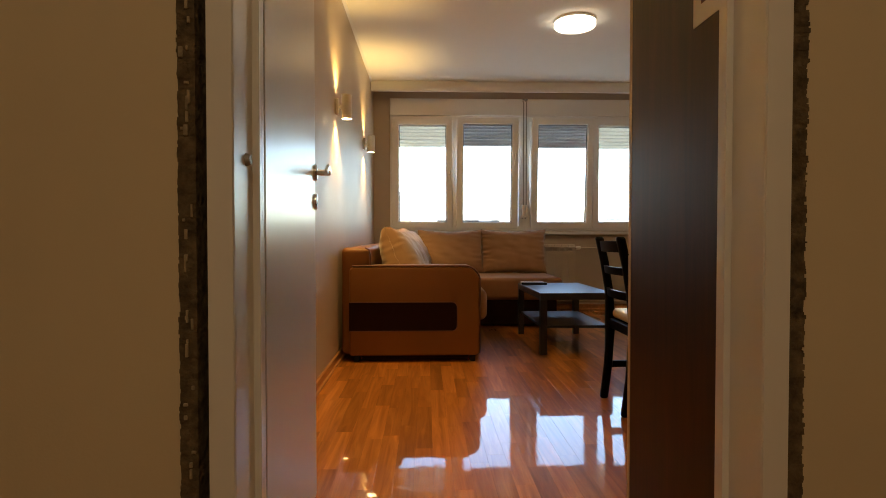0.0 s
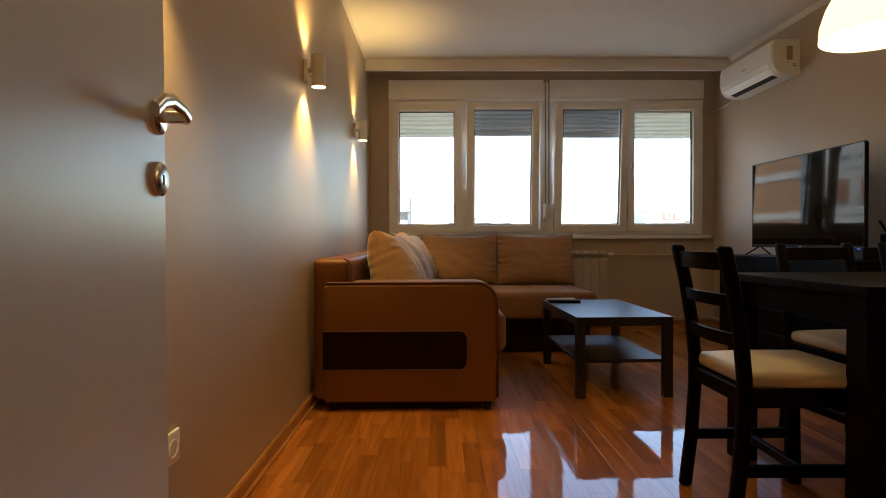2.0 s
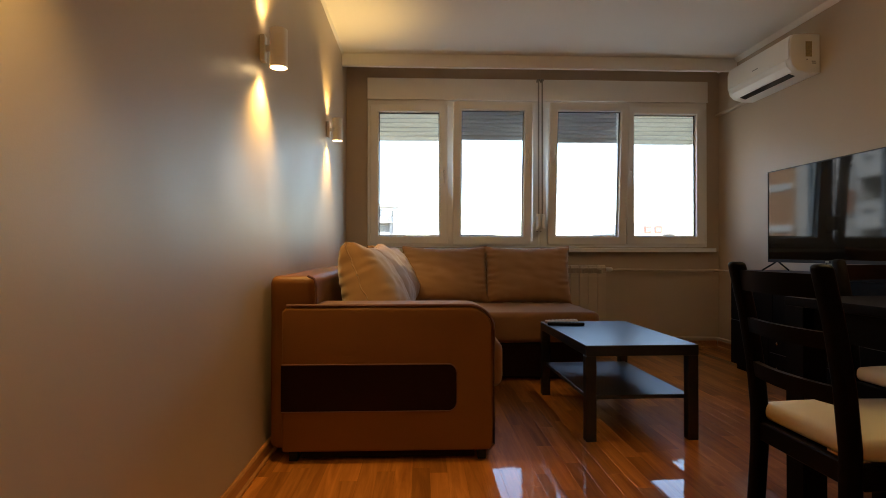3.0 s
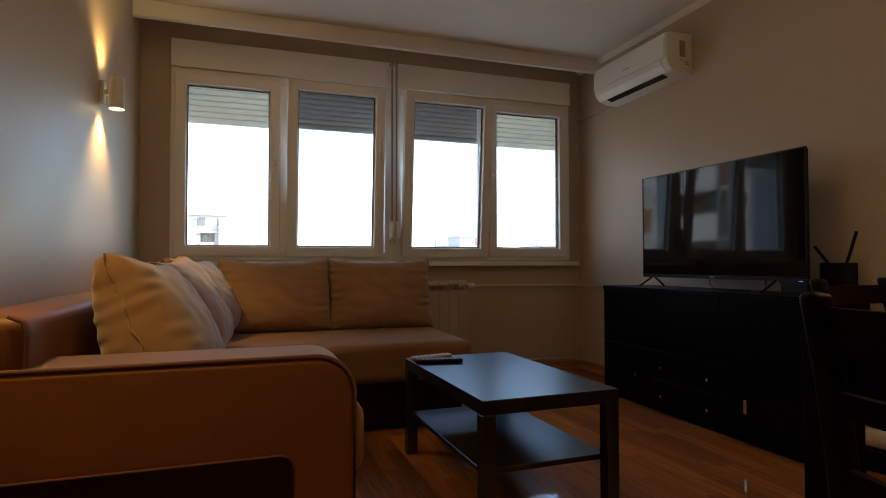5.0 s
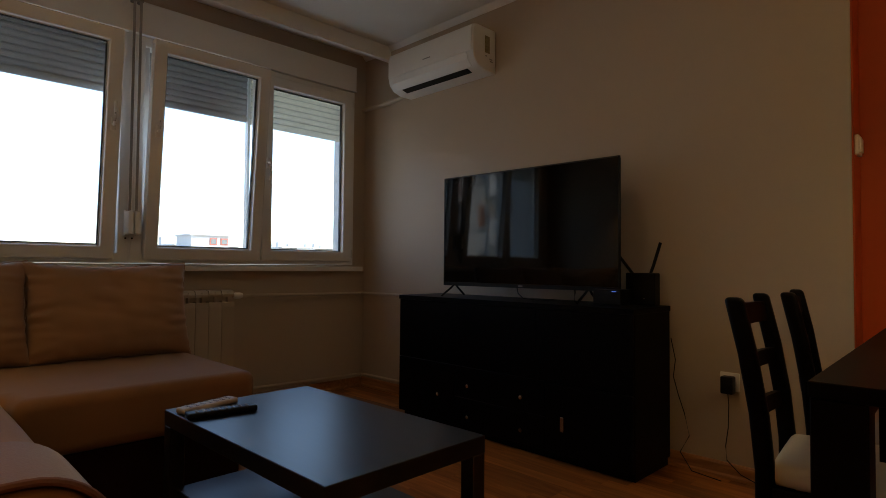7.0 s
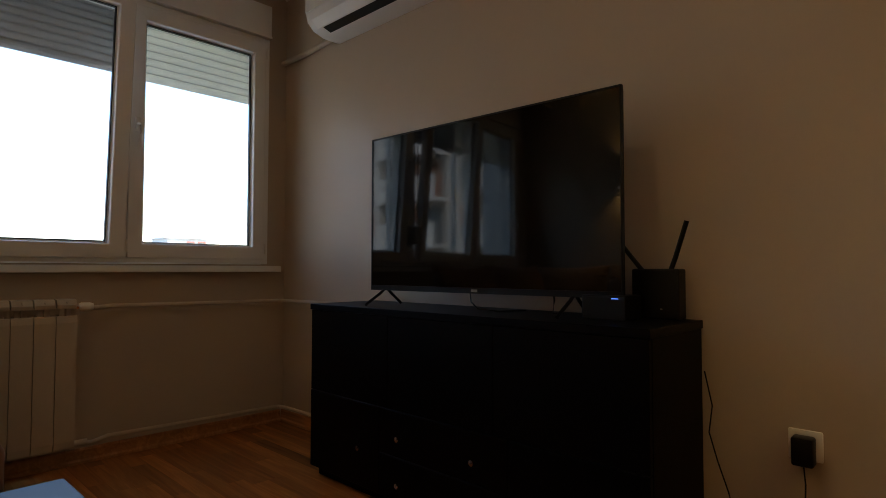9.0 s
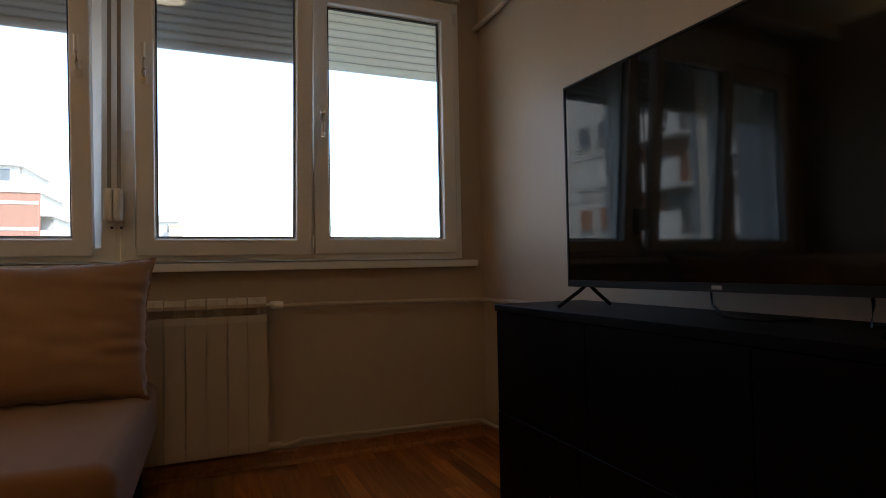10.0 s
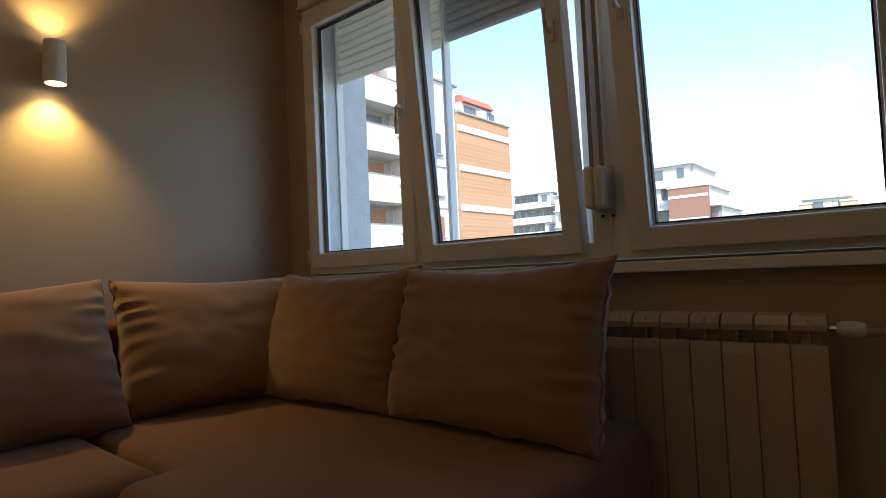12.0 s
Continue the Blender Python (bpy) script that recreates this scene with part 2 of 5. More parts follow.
def tube(bm, a, b, r, r2=None, n=16, caps=True):
    a, b = Vector(a), Vector(b)
    d = b - a
    m = Matrix.Translation((a + b) / 2) @ d.to_track_quat("Z", "Y").to_matrix().to_4x4()
    bmesh.ops.create_cone(bm, cap_ends=caps, segments=n, radius1=r, radius2=r if r2 is None else r2, depth=d.length, matrix=m)
    return bm


def sweep(bm, pts, r, n=8):
    """A round bar along points."""
    pts = [Vector(p) for p in pts]
    rings = []
    for i, p in enumerate(pts):
        d = (pts[min(i + 1, len(pts) - 1)] - pts[max(i - 1, 0)]).normalized()
        q = d.to_track_quat("Z", "Y")
        rings.append([bm.verts.new(p + q @ Vector((r * math.cos(2 * math.pi * k / n), r * math.sin(2 * math.pi * k / n), 0))) for k in range(n)])
    for a, b in zip(rings, rings[1:]):
        for k in range(n):
            bm.faces.new((a[k], a[(k + 1) % n], b[(k + 1) % n], b[k]))
    bm.faces.new(rings[0][::-1])
    bm.faces.new(rings[-1])
    return bm


def lathe(bm, profile, centre=(0, 0, 0), n=40):
    """A turned shape from (radius, height) pairs."""
    c = Vector(centre)
    rings = [[bm.verts.new(c + Vector((r * math.cos(2 * math.pi * k / n), r * math.sin(2 * math.pi * k / n), z))) for k in range(n)] for r, z in profile]
    for a, b in zip(rings, rings[1:]):
        for k in range(n):
            bm.faces.new((a[k], a[(k + 1) % n], b[(k + 1) % n], b[k]))
    return bm


def prism(bm, outline, axis, lo, hi):
    """An outline of (u, v) drawn out along an axis: x takes (y, z), y takes (x, z), z takes (x, y)."""
    def at(u, v, w):
        return {"x": (w, u, v), "y": (u, w, v), "z": (u, v, w)}[axis]
    a = [bm.verts.new(at(u, v, lo)) for u, v in outline]
    b = [bm.verts.new(at(u, v, hi)) for u, v in outline]
    n = len(outline)
    for k in range(n):
        bm.faces.new((a[k], a[(k + 1) % n], b[(k + 1) % n], b[k]))
    bm.faces.new(a[::-1])
    bm.faces.new(b)
    bmesh.ops.recalc_face_normals(bm, faces=bm.faces[:])
    return bm


def part(name, bm, material, parent=None, label="", smooth=False):
    me = bpy.data.meshes.new(name)
    bmesh.ops.recalc_face_normals(bm, faces=bm.faces[:])
    bm.to_mesh(me)
    bm.free()
    me.materials.append(material)
    if smooth:
        me.polygons.foreach_set("use_smooth", [True] * len(me.polygons))
        me.set_sharp_from_angle(angle=radians(40))
    ob = new(name, me)
    if parent is not None:
        ob.parent = parent
    if label:
        ob["label"] = label
    return ob


def thing(name, label, category, m=None, group="", kind=""):
    ob = new(name)
    ob.empty_display_size = 0.1
    if m is not None:
        ob.matrix_basis = m
    return tagged(ob, label, category, group, kind)


def setting(name, bm, material, label, category, smooth=False):
    return tagged(part(name, bm, material, None, "", smooth), label, category, kind="structure")


# ---- room shell ----
XL, XR, YD, YW, ZC = -0.33, 3.115, 1.12, 6.71, 2.585
T = 0.2
WX0, WX1, WZ0, WZ1 = -0.135, 2.985, 0.93, 2.46      # window opening with its shutter box

setting("floor", boxed(-1.6, 3.6, -1.6, YW + 0.05, -0.12, -0.012), M_SUBFLOOR, "dark bed under the parquet strips", "floor")
setting("ceiling", boxed(-1.8, 3.7, -1.8, YW + 0.3, ZC, ZC + 0.2), M_CEIL, "matt off-white painted ceiling", "ceiling")
setting("wall_west", boxed(XL - T, XL, YD, YW + 0.3, -0.1, ZC), M_WALL, "warm grey-beige painted wall with up-and-down lights", "wall")
setting("wall_east", boxed(XR, XR + T, 3.55, YW + 0.3, -0.1, ZC), M_WALL, "warm grey-beige painted wall behind the television", "wall")
bm = boxed(XR + 0.14, XR + 0.34, 0.9, 3.55, -0.1, ZC)
setting("wall_orange", bm, M_ORANGE, "wall painted strong orange in the dining corner", "wall")
setting("wall_end", boxed(XR + 0.004, XR + 0.14, 3.544, 3.5495, 0, ZC), M_ORANGE, "orange end face of a wall", "wall")

bm = bmesh.new()
box(bm, XL, WX0, YW, YW + 0.37, -0.1, ZC)
box(bm, WX1, 3.09, YW, YW + 0.045, -0.1, ZC)
box(bm, 3.09, XR, YW, YW + 0.37, -0.1, ZC)
box(bm, WX0, 3.09, YW + 0.046, YW + 0.37, -0.1, WZ0)
box(bm, WX0, WX1, YW, YW + 0.046, -0.1, WZ0)
box(bm, WX0, 3.09, YW + 0.046, YW + 0.37, WZ1, ZC)
box(bm, WX0, WX1, YW, YW + 0.046, WZ1, ZC)
setting("wall_north", bm, M_WALL, "warm grey-beige window wall above and below the windows", "wall")

# wall with the doorway, seen from the hall
DX0, DX1, DZ, YH = -0.100, 0.884, 2.12, 0.985
bm = bmesh.new()
box(bm, -1.6, DX0, YH, YD, -0.1, ZC)
box(bm, DX1, XR + 0.14, YH, YD, -0.1, ZC)
box(bm, DX0, DX1, YH, YD, DZ, ZC)
setting("wall_south", bm, M_HALL, "yellowish hall wall round the doorway, edges unfinished", "wall")
bm = bmesh.new()
box(bm, -1.8, -1.6, -1.8, YD, -0.1, ZC)
box(bm, 2.6, 2.8, -1.8, YH, -0.1, ZC)
box(bm, -1.6, 2.6, -1.8, -1.6, -0.1, ZC)
setting("wall_hall", bm, M_HALL, "yellowish painted walls of the hall", "wall")

# raw mortar in the gap round the door frame, with a ragged edge
def ragged(x0, x1, seed):
    rnd = random.Random(seed)
    bm = bmesh.new()
    z, left = 0.0, x0 < 0.4
    while z < DZ - 0.01:
        h = rnd.uniform(0.002, 0.009)
        over = 0.0035 + 0.0035 * noise.noise(Vector((seed, 0, z * 30))) + rnd.uniform(0.0, 0.002 if left else 0.005)
        a, b = (x0 - over, x1) if left else (x0, x1 + over)
        box(bm, a, b, YH - 0.003 - rnd.uniform(0, 0.0012), YH + 0.1, z, min(z + h, DZ))
        z += h
    return bm


mortar_west = setting("trim_mortar_west", ragged(-0.101, -0.078, 3), M_MORTAR, "rough grey mortar gap beside the door frame", "mortar gap")
# Deep shadow of the open joint put into a near-black colour
setting("trim_gap_west", boxed(-0.0779, -0.0561, YH + 0.04, YH + 0.12, 0.0, DZ), plain("gap_shade", (0.02, 0.014, 0.008), 0.95, vary=0.5, scale=30.0, bump=0.6, grain=80.0, dist=0.004), "open joint behind the door frame, its deep shade painted near black", "open joint")
rnd_fleck = random.Random(21)
bm = bmesh.new()
for i in range(60):
    fz, fx, fh = rnd_fleck.uniform(0.2, 1.9), rnd_fleck.uniform(-0.100, -0.084), rnd_fleck.uniform(0.004, 0.022)
    box(bm, fx - rnd_fleck.uniform(0.001, 0.004), fx + rnd_fleck.uniform(0.001, 0.004), YH - 0.0062, YH + 0.004, fz, fz + fh, 0.0008)
part("plaster_fleck", bm, plain("old_plaster", (0.36, 0.29, 0.18), 0.9, vary=0.4, scale=60.0), mortar_west, "pale plaster crumbs on the mortar")
setting("trim_mortar_east", ragged(0.853, 0.880, 4), M_MORTAR, "rough dark mortar gap beside the door frame", "mortar gap")

# ---- door frame and door ----
door_frame = thing("door_frame", "white lacquered door frame with a rebate", "door frame", kind="structure")
bm = bmesh.new()
prism(bm, [(-0.056, 0.968), (-0.018, 0.968), (-0.016, 0.972), (-0.016, 1.065), (-0.004, 1.065), (-0.004, 1.09), (-0.018, 1.09), (-0.018, 1.125), (-0.056, 1.125)], "z", 0, 2.04)
part("jamb", bm, M_WHITE, door_frame)
bm = bmesh.new()
prism(bm, [(0.853, 0.968), (0.813, 0.968), (0.811, 0.972), (0.811, 1.065), (0.799, 1.065), (0.799, 1.09), (0.813, 1.09), (0.813, 1.118), (0.853, 1.118)], "z", 0, 2.04)
part("jamb", bm, M_WHITE, door_frame)
part("head", boxed(-0.055, 0.852, 0.969, 1.117, 2.04, 2.09, 0.002), M_WHITE, door_frame)
bm = tube(bmesh.new(), (-0.017, 1.03, 0.985), (-0.008, 1.03, 0.985), 0.011, 0.008)
part("bumper", bm, M_PLASTIC_G, door_frame, "small grey rubber bumper")

hinge, free = Vector((-0.014, 1.135)), Vector((-0.084, 1.958))
span = (free - hinge).length
door = thing("door_1", "white lacquered flush door standing open against the wall", "door", kind="structure")
door.matrix_basis = Matrix.Translation((hinge.x, hinge.y, 0)) @ Matrix.Rotation(math.atan2((free - hinge).y, (free - hinge).x), 4, "Z")
part("leaf", boxed(0, span, 0.0, 0.042, 0.012, 2.03, 0.003, 2), M_DOOR, door)
part("edge_seal", boxed(span - 0.0005, span + 0.001, 0.012, 0.03, 0.02, 2.02), M_PLASTIC_G, door)
handle = part("handle", lathe(bmesh.new(), [(0, 0.0), (0.026, 0.0), (0.026, 0.007), (0.022, 0.010), (0.009, 0.011), (0.009, 0.045), (0, 0.046)], n=28), M_CHROME, door, "satin chrome lever handle", True)
handle.matrix_basis = Matrix.Translation((span - 0.035, 0.0, 1.065)) @ Matrix.Rotation(radians(90), 4, "X")
bm = sweep(bmesh.new(), [(0.002, 0, 0.038), (0.0, 0, 0.045), (-0.012, 0, 0.050), (-0.04, 0.004, 0.052), (-0.075, 0.006, 0.051), (-0.105, 0.000, 0.050), (-0.128, -0.012, 0.049)], 0.0078, 12)
bmesh.ops.scale(bm, vec=(1, 1.35, 0.75), verts=bm.verts[:], space=Matrix.Translation((0, 0, -0.05)))
lever = part("lever", bm, M_CHROME, handle, "", True)
lever.rotation_euler = (0, 0, 0)
bm = lathe(bmesh.new(), [(0, 0.0), (0.026, 0.0), (0.026, 0.007), (0.022, 0.010), (0, 0.0105)], n=28)
rose = part("key_rosette", bm, M_CHROME, door, "round satin chrome key rosette", True)
rose.matrix_basis = Matrix.Translation((span - 0.035, 0.0, 0.972)) @ Matrix.Rotation(radians(90), 4, "X")
part("keyhole", boxed(-0.003, 0.003, -0.009, 0.006, 0.0102, 0.0112), M_RUBBER, rose)
for z in (0.25, 1.75):
    part("hinge", tube(bmesh.new(), (-0.006, -0.004, z), (-0.006, -0.004, z + 0.09), 0.008), M_CHROME, door, "", True)

# ---- skirting, cornice, pelmet ----
def skirting(name, outline_axis, lo, hi, wall, side):
    prof = [(0, 0), (0.022, 0), (0.022, 0.012), (0.014, 0.02), (0.012, 0.058), (0.007, 0.066), (0, 0.068)]
    bm = prism(bmesh.new(), [(wall + side * (u + 0.0005), v) for u, v in prof], outline_axis, lo, hi)
    return setting(name, bm, M_SKIRT, "varnished oak skirting board along the wall", "skirting board")


skirting("baseboard_west", "y", YD + 0.002, YW, XL, 1)
skirting("baseboard_east", "y", 3.55, YW, XR, -1)
skirting("baseboard_north", "x", XL + 0.025, XR - 0.025, YW, -1)

bm = prism(bmesh.new(), [(XR - 0.0005, ZC - 0.035), (XR - 0.006, ZC - 0.035), (XR - 0.03, ZC - 0.008), (XR - 0.035, ZC - 0.0005), (XR - 0.0005, ZC - 0.0005)], "y", 3.55, YW)
setting("trim_cornice_east", bm, M_CEIL, "narrow off-white plaster cornice", "cornice")
bm = prism(bmesh.new(), [(XL + 0.0005, ZC - 0.02), (XL + 0.004, ZC - 0.02), (XL + 0.018, ZC - 0.0005), (XL + 0.0005, ZC - 0.0005)], "y", YD, YW)
setting("trim_cornice_west", bm, M_CEIL, "thin off-white plaster cornice", "cornice")
pelmet = thing("curtain_pelmet", "long cream-white curtain pelmet board below the ceiling", "pelmet", kind="structure")
part("board", boxed(XL + 0.001, XR - 0.001, 6.398, 6.422, 2.482, ZC - 0.001, 0.002), M_CEIL, pelmet)
part("lip", boxed(XL + 0.001, XR - 0.001, 6.390, 6.430, 2.472, 2.4815, 0.002), M_CEIL, pelmet)
part("rail", boxed(XL + 0.04, XR - 0.04, 6.50, 6.54, ZC - 0.014, ZC - 0.0005), M_PVC, pelmet, "white curtain rail")

# ---- parquet: strips along the walk ----
FLOOR_OB = bpy.data.objects["floor"]
STRIP = 0.0705


def strip_mesh(bm, x0, x1, y0, y1):
    g, c = 0.0001, 0.0003
    lo = [(x0 + g, y0 + g), (x1 - g, y0 + g), (x1 - g, y1 - g), (x0 + g, y1 - g)]
    hi = [(x0 + g + c, y0 + g + c), (x1 - g - c, y0 + g + c), (x1 - g - c, y1 - g - c), (x0 + g + c, y1 - g - c)]
    a = [bm.verts.new((u, v, -0.012)) for u, v in lo]
    b = [bm.verts.new((u, v, -0.0002)) for u, v in lo]
    c4 = [bm.verts.new((u, v, 0.0)) for u, v in hi]
    for p, q in ((a, b), (b, c4)):
        for k in range(4):
            bm.faces.new((p[k], p[(k + 1) % 4], q[(k + 1) % 4], q[k]))
    bm.faces.new(c4)


def lay_floor():
    rnd = random.Random(11)
    rest, shared, count = bmesh.new(), {}, 0
    x = XL
    while x < XR + 0.13:
        y = 0.97 - rnd.uniform(0, 0.4) if -0.1 < x < 0.85 else YD - rnd.uniform(0, 0.4)
        start = 0.97 if -0.1 < x < 0.85 else YD
        while y < YW:
            n = rnd.choice((0.40, 0.48, 0.56, 0.64))
            y0, y1 = max(y, start), min(y + n, YW)
            if y1 - y0 > 0.02:
                whole = y0 == y and y1 == y + n
                if whole and y1 < 4.4 and x < 1.75 and count < 290:
                    if n not in shared:
                        one = bmesh.new()
                        strip_mesh(one, 0, STRIP, 0, n)
                        me = bpy.data.meshes.new("strip")
                        one.to_mesh(me)
                        one.free()
                        me.materials.append(M_FLOOR)
                        shared[n] = me
                    ob = new("strip", shared[n])
                    ob.parent = FLOOR_OB
                    ob.location = (x, y0, 0)
                    count += 1
                else:
                    strip_mesh(rest, x, x + STRIP, y0, y1)
            y += n
        x += STRIP
    ob = part("far_strips", rest, M_FLOOR, FLOOR_OB, "glossy varnished oak parquet strips")
    ob["kind"] = "stuff"


part("hall_floor", boxed(-1.6, 2.6, -1.6, 0.969, -0.012, 0.0), M_SKIRT, FLOOR_OB, "varnished wooden hall floor")

# ---- windows ----
GLY = 6.705            # glass plane
FY0, FY1 = 6.675, 6.745


def ring_bar(bm, x0, x1, z0, z1, w, y0, y1, bevel=0.004):
    """Four mitred bars round an opening."""
    out = [(x0, z0), (x1, z0), (x1, z1), (x0, z1)]
    inn = [(x0 + w, z0 + w), (x1 - w, z0 + w), (x1 - w, z1 - w), (x0 + w, z1 - w)]
    vs = [[bm.verts.new((u, y, v)) for u, v in ring] for ring in (out, inn) for y in (y0, y1)]
    of, ob_, jf, jb = vs
    for k in range(4):
        n = (k + 1) % 4
        bm.faces.new((of[k], of[n], jf[n], jf[k]))
        bm.faces.new((ob_[n], ob_[k], jb[k], jb[n]))
        bm.faces.new((of[n], of[k], ob_[k], ob_[n]))
        bm.faces.new((jf[k], jf[n], jb[n], jb[k]))
    bmesh.ops.recalc_face_normals(bm, faces=bm.faces[:])
    es = [e for e in bm.edges if e.calc_face_angle(0) > 0.5]
    bmesh.ops.bevel(bm, geom=es, offset=bevel, segments=2, profile=0.5, affect="EDGES")
    return bm


def sash(win, x0, x1, tilt, handle_side, handle_z, z0=0.959, z1=2.225):
    """One casement, hinged at its foot so that it can lean inwards."""
    s = part("sash", ring_bar(bmesh.new(), x0, x1, 0, z1 - z0, 0.070, -0.046, 0.016, 0.005), M_PVC, win, "white PVC sash tilted inwards" if tilt else "closed white PVC sash")
    s.matrix_basis = Matrix.Translation((0, GLY - (0.016 if tilt else 0.002), z0)) @ Matrix.Rotation(radians(tilt), 4, "X")
    part("bead", ring_bar(bmesh.new(), x0 + 0.0705, x1 - 0.0705, 0.0705, z1 - z0 - 0.0705, 0.009, -0.012, 0.008, 0.002), M_PVC, s)
    part("gasket", ring_bar(bmesh.new(), x0 + 0.076, x1 - 0.076, 0.076, z1 - z0 - 0.076, 0.005, -0.0135, 0.006, 0.001), M_RUBBER, s)
    p = part("pane", boxed(x0 + 0.075, x1 - 0.075, -0.002, 0.002, 0.075, z1 - z0 - 0.075), M_GLASS, s, "clear glass")
    p.visible_shadow = False
    hx = x0 + 0.037 if handle_side < 0 else x1 - 0.037
    h = part("handle", boxed(hx - 0.013, hx + 0.013, -0.056, -0.0465, handle_z - z0 - 0.035, handle_z - z0 + 0.035, 0.004, 2), M_PLASTIC_W, s, "white plastic lever handle", True)
    up = 1 if tilt else -1
    bm = sweep(bmesh.new(), [(hx, -0.05, handle_z - z0), (hx, -0.078, handle_z - z0), (hx, -0.088, handle_z - z0 + up * 0.012), (hx, -0.092, handle_z - z0 + up * 0.06), (hx, -0.086, handle_z - z0 + up * 0.12)], 0.0085, 8)
    part("grip", bm, M_PLASTIC_W, h, "", True)
    for hz in (0.03, z1 - z0 - 0.09):
        ex = x1 + 0.004 if handle_side < 0 else x0 - 0.004
        if not tilt or hz < 0.1:
            part("hinge", tube(bmesh.new(), (ex, -0.052, hz), (ex, -0.052, hz + 0.06), 0.006, n=10), M_PLASTIC_W, s, "", True)
    return s


def window(name, x0, x1, mid, label, first_tilt, second_tilt):
    win = thing(name, label, "window", kind="structure")
    bm = ring_bar(bmesh.new(), x0, x1, 0.932, 2.262, 0.058, FY0, FY1 + 0.02, 0.004)
    part("window_frame", bm, M_PVC, win)
    part("mullion", boxed(mid - 0.028, mid + 0.028, FY0, FY1 + 0.02, 0.990, 2.204, 0.003), M_PVC, win)
    return win


win_a = window("window_1", -0.137, 1.420, 0.609, "white PVC double window, one sash tilted open", 0, 1)
sash(win_a, -0.109, 0.586, 0, 1, 1.62)
sash(win_a, 0.631, 1.338, 5.0, 1, 1.70)
win_b = window("window_2", 1.430, 2.983, 2.222, "white PVC double window, one sash tilted open", 1, 0)
sash(win_b, 1.494, 2.211, 5.0, -1, 1.70)
sash(win_b, 2.226, 2.951, 0, -1, 1.62)
setting("window_post", boxed(1.4195, 1.4305, 6.678, 6.762, 0.934, 2.262), M_PVC, "white joint strip between the two windows", "window post")
part("post_cover", boxed(1.4875, 1.516, 6.692, 6.764, 0.99, 2.204, 0.002), M_PVC, win_b)
part("post_cover", boxed(1.322, 1.3625, 6.715, 6.764, 0.99, 2.204, 0.002), M_PVC, win_a)
for nm, x0, x1 in (("window_sill", -0.20, 3.055),):
    setting("window_sill", boxed(x0, x1, 6.640, 6.715, 0.887, 0.922, 0.004, 2), M_PVC, "long white window sill board", "window sill")

# roller shutter box, curtains of slats, strap and winders
shutter_box = thing("shutter_box", "cream-white roller shutter box above the windows", "shutter box", kind="structure")
part("cover", boxed(-0.137, 2.983, 6.652, 6.712, 2.264, 2.455, 0.004, 2), M_PVC, shutter_box)
part("lower_lip", boxed(-0.137, 2.983, 6.646, 6.6515, 2.262, 2.272), M_PVC, shutter_box)
part("casing", boxed(-0.137, 3.089, 6.72, 7.0, 2.27, 2.455), M_PVC, shutter_box)


def shutter(name, x0, x1, zb, mat, label, dashes):
    sh = tagged(thing(name, label, "roller shutter"), kind="structure")
    z, k = zb, 0
    while z < 2.30:
        h = 0.037 if k else 0.045
        bm = bmesh.new()
        prism(bm, [(6.890, z), (6.896, z), (6.896, z + h), (6.890, z + h), (6.883, z + h * 0.86), (6.879, z + h * 0.62), (6.879, z + h * 0.38), (6.883, z + h * 0.14)], "x", x0, x1)
        part("slat", bm, mat, sh)
        if dashes and k:
            bm = bmesh.new()
            n = int((x1 - x0) / 0.045)
            for i in range(n + 1):
                c = x0 + (x1 - x0) * i / n
                box(bm, max(x0, c - 0.016), min(x1, c + 0.016), 6.887, 6.895, z + h, z + h + 0.0022)
            part("slat_link", bm, mat, sh)
        else:
            # Darker link colour stands for the shadow between pale slats
            part("slat_link", boxed(x0, x1, 6.892, 6.895, z + h, z + h + 0.0045), M_SHUT_D, sh)
        z += h + (0.0022 if dashes and k else 0.0045)
        k += 1
    for g0, g1 in ((x0 - 0.012, x0 - 0.004), (x1 + 0.004, x1 + 0.012)):
        part("guide", boxed(g0, g1, 6.87, 6.91, 0.95, 2.26), M_PVC, sh)


for nm, a, b, zb, mt, lab, dash in (
    ("roller_shutter", -0.107, 0.598, 1.932, M_SHUT_L, "pale beige roller shutter let a third down", False),
    ("roller_shutter", 0.625, 1.411, 1.945, M_SHUT_D, "dark grey roller shutter let a third down", True),
    ("roller_shutter", 1.437, 2.212, 1.926, M_SHUT_D, "dark grey roller shutter let a third down", True),
    ("roller_shutter", 2.237, 3.055, 1.916, M_SHUT_L, "pale beige roller shutter let a third down", False),
):
    shutter(nm, a, b, zb, mt, lab, dash)

strap = thing("shutter_strap", "pair of grey shutter straps with white winders", "shutter strap")
for sx in (1.402, 1.436):
    part("strap", boxed(sx - 0.007, sx + 0.007, 6.604, 6.607, 1.215, 2.432), M_PLASTIC_G, strap, "grey woven strap")
    bm = boxed(sx - 0.0155, sx + 0.0155, 6.560, 6.640, 1.092, 1.226, 0.013, 4)
    w = part("winder", bm, M_PLASTIC_W, strap, "white plastic strap winder", True)
    part("winder_foot", boxed(sx - 0.011, sx + 0.011, 6.6395, 6.6745, 1.085, 1.232, 0.003, 2), M_PLASTIC_W, w)
    part("screw", tube(bmesh.new(), (sx, 6.668, 1.074), (sx, 6.6748, 1.074), 0.005), M_RUBBER, w)
    part("strap_guide", boxed(sx - 0.012, sx + 0.012, 6.596, 6.6515, 2.425, 2.445, 0.003), M_PLASTIC_G, strap)

